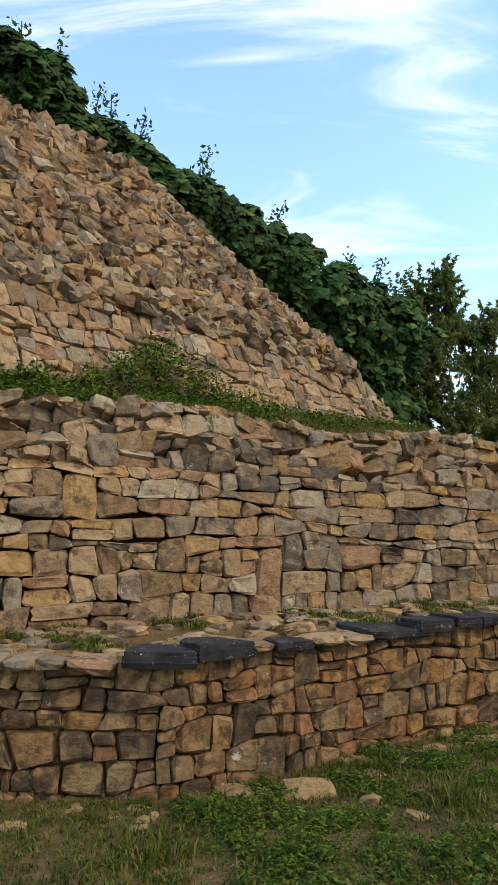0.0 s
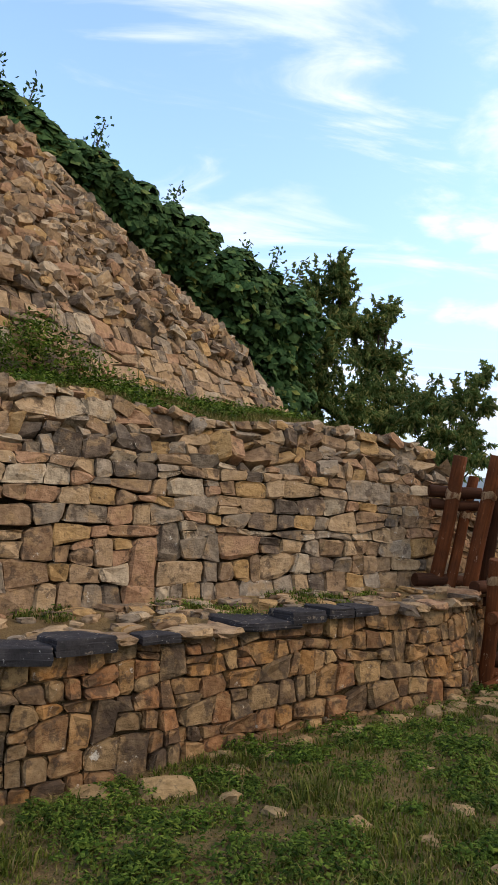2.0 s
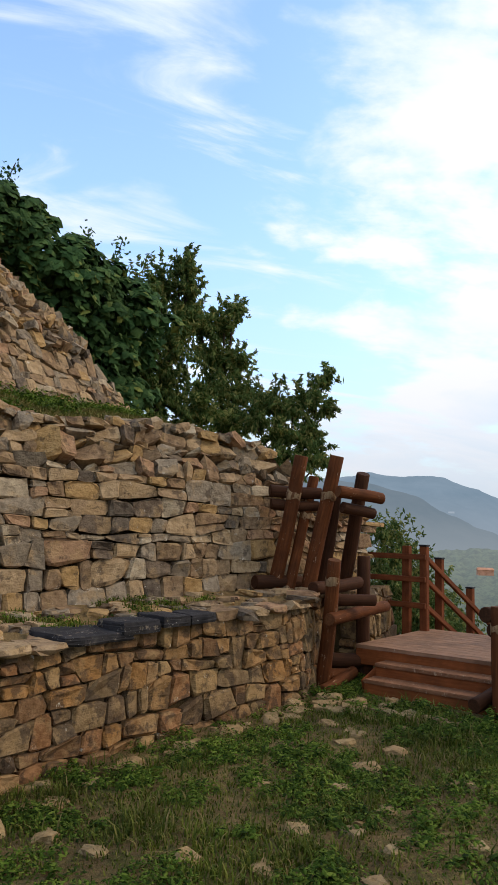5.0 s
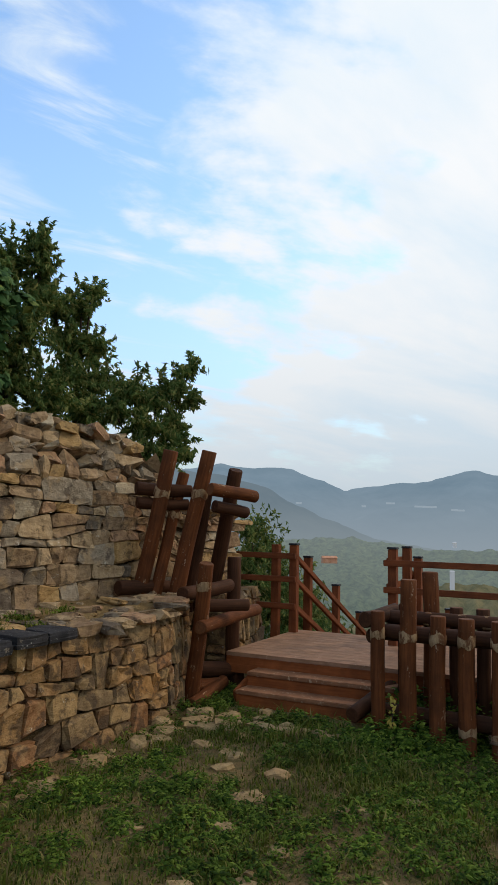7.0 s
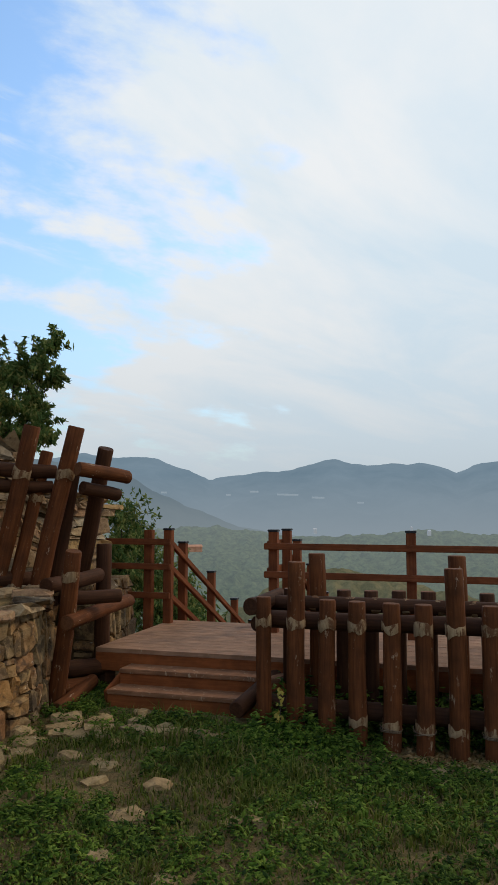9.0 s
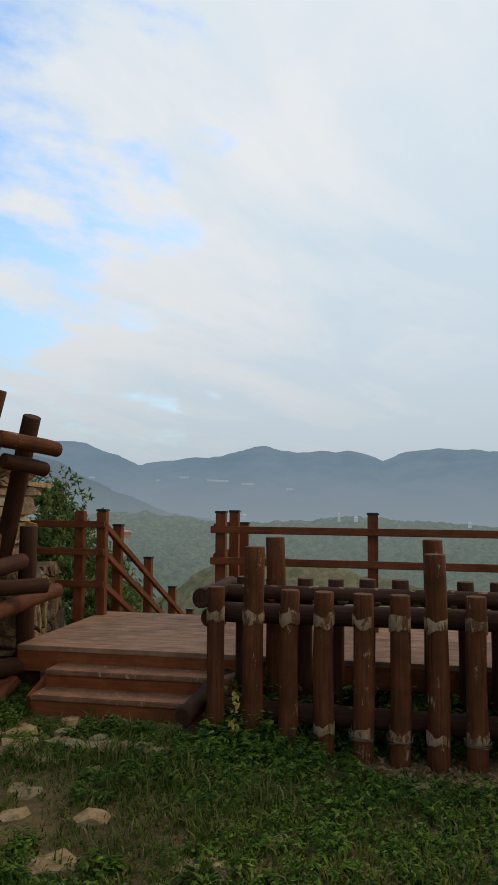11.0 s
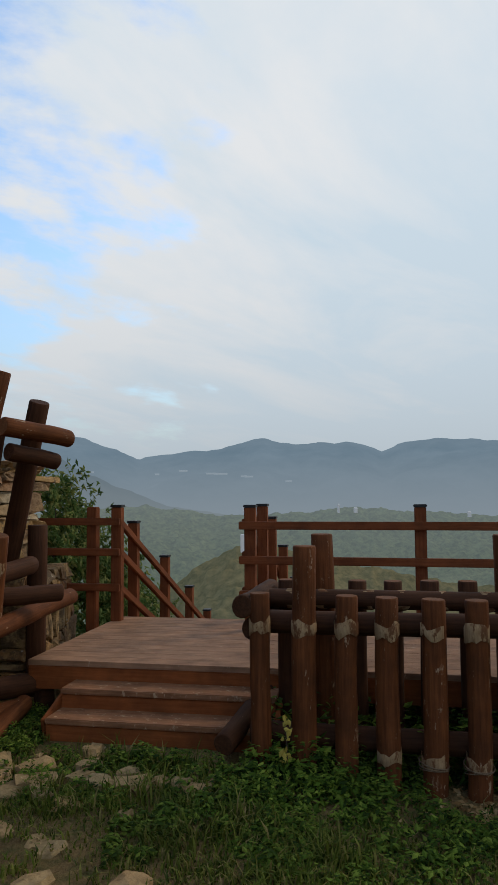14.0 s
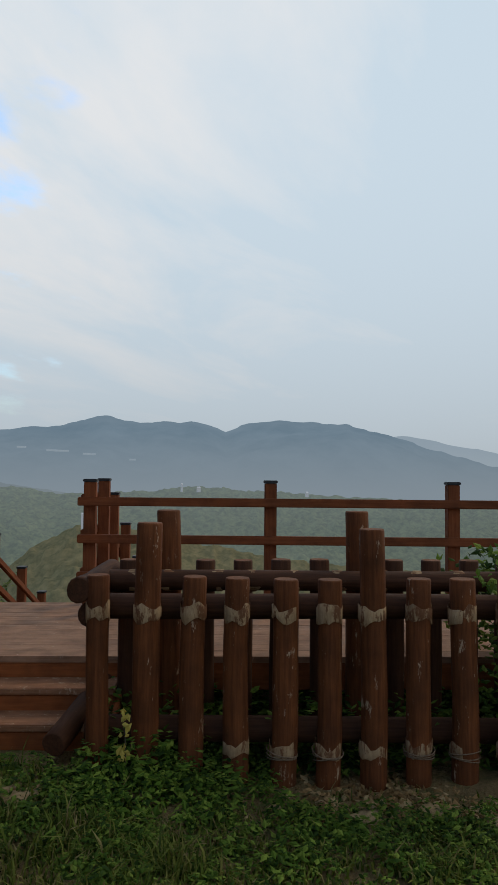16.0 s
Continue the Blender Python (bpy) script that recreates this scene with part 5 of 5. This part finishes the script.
tree("small fruit tree with yellowing leaves by the wall's end", (4.9, 12.0, 0.4), (4.9, 12.0, 2.9), 0.07,
     [(4.55, 11.9, 3.6, 0.40), (4.95, 11.9, 3.55, 0.42), (5.25, 11.9, 3.75, 0.32), (5.5, 11.9, 4.1, 0.26), (4.3, 11.9, 3.3, 0.42), (4.75, 11.9, 3.1, 0.45), (5.35, 11.9, 3.0, 0.28), (5.45, 11.9, 2.75, 0.22), (4.3, 11.9, 2.7, 0.4), (5.55, 11.9, 3.6, 0.2), (4.75, 11.9, 2.5, 0.48), (5.1, 11.9, 2.75, 0.4), (5.2, 11.9, 3.2, 0.35), (4.2, 11.9, 2.3, 0.5)], 0.13, 41)
for i, (x, y, z, r) in enumerate([(6.0, 10.6, 1.30, 0.42), (6.35, 10.9, 0.95, 0.5), (6.1, 10.4, 0.5, 0.5), (6.9, 10.8, 0.30, 0.5), (7.4, 10.9, -0.2, 0.5), (6.6, 10.2, 0.0, 0.5)]):
    tree("leafy green shrub on the slope below the deck", (x, y, z - 1.2), (x, y, z - 0.2), 0.03, [(x, y, z + 0.2, r), (x + 0.25, y, z - 0.15, r), (x - 0.2, y, z - 0.3, r)], 0.10, 50 + i, 0.8, 0.3)


# ------------------------------------------------------------------ loose stones in the grass
def yard_rocks():
    rocks = [(0.57, 4.70, 0.20, 0.11), (0.15, 4.62, 0.16, 0.08), (-0.95, 4.05, 0.09, 0.05), (0.95, 4.55, 0.10, 0.05), (1.15, 4.3, 0.09, 0.05), (1.55, 4.05, 0.085, 0.06), (1.85, 3.85, 0.08, 0.03), (1.5, 5.45, 0.14, 0.06), (1.9, 5.7, 0.12, 0.06), (2.3, 6.0, 0.14, 0.06), (2.7, 6.25, 0.12, 0.08), (3.0, 6.45, 0.12, 0.06),
             (2.6, 4.7, 0.08, 0.06), (3.24, 5.22, 0.10, 0.06), (3.0, 5.5, 0.09, 0.04), (3.55, 6.5, 0.12, 0.07), (3.75, 6.33, 0.11, 0.07), (3.3, 6.55, 0.13, 0.07), (3.45, 6.0, 0.10, 0.04), (3.1, 6.0, 0.10, 0.05), (2.9, 5.0, 0.13, 0.04), (2.2, 4.95, 0.08, 0.04), (3.3, 4.6, 0.10, 0.03), (2.75, 4.35, 0.12, 0.03),
             (4.75, 4.45, 0.12, 0.07), (4.92, 4.25, 0.09, 0.05), (5.2, 3.95, 0.12, 0.07), (5.0, 4.0, 0.06, 0.04), (4.62, 4.85, 0.08, 0.05), (5.35, 3.9, 0.10, 0.06)]
    rr = random.Random(8)
    for k in range(48):
        q, _, nn = low_face.at(rr.uniform(1.6, low_face.length - 0.75), 0, 0)
        off = rr.uniform(0.04, 0.40)
        rocks.append((q.x + nn.x * off, q.y + nn.y * off, rr.uniform(0.03, 0.09), rr.uniform(0.02, 0.045)))
    for k in range(20):
        f = rr.uniform(0, len(PATH_LINE) - 1.6)
        (ax, ay), (bx, by), f = PATH_LINE[int(f)], PATH_LINE[int(f) + 1], f % 1
        rocks.append((ax + (bx - ax) * f + rr.gauss(0, 0.25), ay + (by - ay) * f + rr.gauss(0, 0.25), rr.uniform(0.03, 0.10), rr.uniform(0.02, 0.05)))
    for k in range(14):
        q = dk(0.05 + 0.105 * k, rr.uniform(-1.15, -0.80))
        rocks.append((q.x, q.y, rr.uniform(0.08, 0.16), rr.uniform(0.05, 0.09)))
    for i, (x, y, r, h) in enumerate(rocks):
        rng = random.Random(300 + i)
        me = quick_mesh("rock", stone_verts(np.random.default_rng(400 + i), 0.24, 0.13), FACES26, stone_field, False)
        ob = new("rock", me)
        ob.matrix_basis = Matrix.Translation((x, y, ground_z(x, y) - h * 0.22)) @ pose(0, 0, 0, rng.uniform(-8, 8), rng.uniform(-8, 8), rng.uniform(0, 360)) @ Matrix.Diagonal((r * 0.85, r * 0.66, h * 0.8, 1))
        tagged(ob, "pale tan fieldstone half sunk in the grass", "rock", "fieldstones")


yard_rocks()


# ------------------------------------------------------------------ small things by the fence
def fence_litter():
    rng = np.random.default_rng(71)
    # brown fallen leaves under the bare end of the fence
    n = 2600
    L, D = rng.uniform(-2.3, -0.75, n), rng.uniform(-1.05, -0.15, n)
    keep = rng.uniform(size=n) < np.clip((-0.7 - L) * 1.4, 0, 1)
    P = np.array([dk(l, d) for l, d in zip(L[keep], D[keep])])
    P[:, 2] = [ground_z(x, y) + 0.012 + 0.012 * rng.uniform() for x, y, _ in P]
    ob = new("fallen_leaves", leaf_cloud("fallen_leaves", P, rng.normal(0, 0.4, P.shape) + np.array([[0, 0, 1.0]]), rng.uniform(0.03, 0.06, len(P)), dead_leaf, rng, 0.6, 0.5))
    tagged(ob, "dry brown fallen leaves under the log fence", "leaf litter", kind="stuff")
    # straw rope windings round the feet of some posts
    for k in (4, 5, 7, 8):
        p = dk(-0.183 - 0.2185 * k, -0.613)
        z = ground_z(p.x, p.y) + 0.16
        for j in range(3):
            verts, faces, seg, r, w = [], [], 20, 0.070 + 0.002 * j, 0.0032
            ph, tl = rng.uniform(0, 6.28), rng.uniform(-0.018, 0.018)
            for i in range(seg):
                a = 2 * math.pi * i / seg
                c = Vector((r * math.cos(a), r * math.sin(a), 0.016 * (j - 1) + tl * math.sin(a + ph)))
                rad = Vector((math.cos(a), math.sin(a), 0))
                for q in range(4):
                    b = math.pi / 2 * q
                    verts.append(c + rad * (w * math.cos(b)) + Vector((0, 0, w * math.sin(b))))
            for i in range(seg):
                for q in range(4):
                    faces.append((i * 4 + q, ((i + 1) % seg) * 4 + q, ((i + 1) % seg) * 4 + (q + 1) % 4, i * 4 + (q + 1) % 4))
            ob = new("straw_rope", mesh_of("straw_rope", verts, faces, rope_mat, True))
            ob.matrix_basis = Matrix.Translation((p.x, p.y, z))
            tagged(ob, "frayed straw rope wound round a fence post", "rope", "post lashings")
    # a sprig with yellow leaves
    q = dk(-0.33, -0.78)
    zz = ground_z(q.x, q.y)
    sprig = thing("yellow_weed", "small weed with yellowed leaves in front of the fence", "weed", at=Matrix.Translation((q.x, q.y, zz)))
    log_between("stalk", (0, 0, 0), (0.01, 0.01, 0.30), 0.003, [bark, bark], sprig, seed=4)
    c = np.stack([rng.normal(0, 0.018, 22), rng.normal(0, 0.018, 22), rng.uniform(0.12, 0.34, 22)], 1)
    part("leaves", leaf_cloud("leaves", c, rng.normal(0, 0.6, c.shape) + np.array([[-0.5, -0.5, 0.4]]), rng.uniform(0.03, 0.05, 22), yellow_leaf, rng, 0.6), sprig)


dead_leaf = leaf_material("dry_leaves", [(0, (0.20, 0.10, 0.04)), (0.6, (0.42, 0.235, 0.095)), (1, (0.60, 0.42, 0.21))])
fence_litter()


# ------------------------------------------------------------------ far settlement
def far_building(az, el, r, w, h, d, wall, roof_mat, label):
    x, y, z = 1.7 + math.sin(radians(az)) * r, 2.8 + math.cos(radians(az)) * r, 1.53 + el * r
    b = thing("far_building", label, "building", "far buildings", at=Matrix.Translation((x, y, z)) @ pose(0, 0, 0, 0, 0, -az + 12))
    part("wall", box_mesh("wall", w, d, h, wall, 0.05), b, m=Matrix.Translation((0, 0, h / 2 - 2.5)))
    verts = [(-w * 0.55, -d * 0.55, h - 2.5), (w * 0.55, -d * 0.55, h - 2.5), (w * 0.55, d * 0.55, h - 2.5), (-w * 0.55, d * 0.55, h - 2.5), (-w * 0.5, 0, h - 2.5 + d * 0.25), (w * 0.5, 0, h - 2.5 + d * 0.25)]
    part("roof", mesh_of("roof", verts, [(0, 1, 5, 4), (2, 3, 4, 5), (1, 2, 5), (3, 0, 4), (3, 2, 1, 0)], roof_mat), b)


# faint emission added to brighten the walls' shaded side; nothing here is a lamp
pale = Mat("whitewashed_far_wall_glow", 0.9, 0.1)
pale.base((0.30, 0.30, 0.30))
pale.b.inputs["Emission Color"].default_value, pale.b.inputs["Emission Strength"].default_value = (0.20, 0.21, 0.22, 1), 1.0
# the haze in front of these walls is painted as bluish emission
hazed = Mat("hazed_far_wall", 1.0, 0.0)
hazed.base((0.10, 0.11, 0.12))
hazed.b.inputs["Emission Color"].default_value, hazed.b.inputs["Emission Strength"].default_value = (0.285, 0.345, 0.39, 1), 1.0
# orange tone of a strip in the valley, which borrows the building shape
tile = Mat("orange_far_strip", 0.9, 0.1)
tile.base(tile.ramp(tile.noise(tile.world(), 0.4, 3), [(0.3, (0.45, 0.20, 0.11)), (0.7, (0.62, 0.32, 0.20))]))
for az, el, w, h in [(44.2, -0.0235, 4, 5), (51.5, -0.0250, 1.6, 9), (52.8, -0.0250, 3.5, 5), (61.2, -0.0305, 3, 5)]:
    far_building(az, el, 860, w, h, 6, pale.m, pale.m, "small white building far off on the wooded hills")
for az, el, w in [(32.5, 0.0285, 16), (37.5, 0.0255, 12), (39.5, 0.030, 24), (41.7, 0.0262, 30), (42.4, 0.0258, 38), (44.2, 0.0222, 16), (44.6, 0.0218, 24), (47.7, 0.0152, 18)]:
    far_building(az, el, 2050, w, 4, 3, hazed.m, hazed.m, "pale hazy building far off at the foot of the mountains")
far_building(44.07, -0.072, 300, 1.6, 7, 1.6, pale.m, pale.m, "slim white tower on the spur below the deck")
far_building(34.9, -0.0465, 560, 11, 4, 6, tile.m, tile.m, "low orange strip in the valley, shaped as a small building")
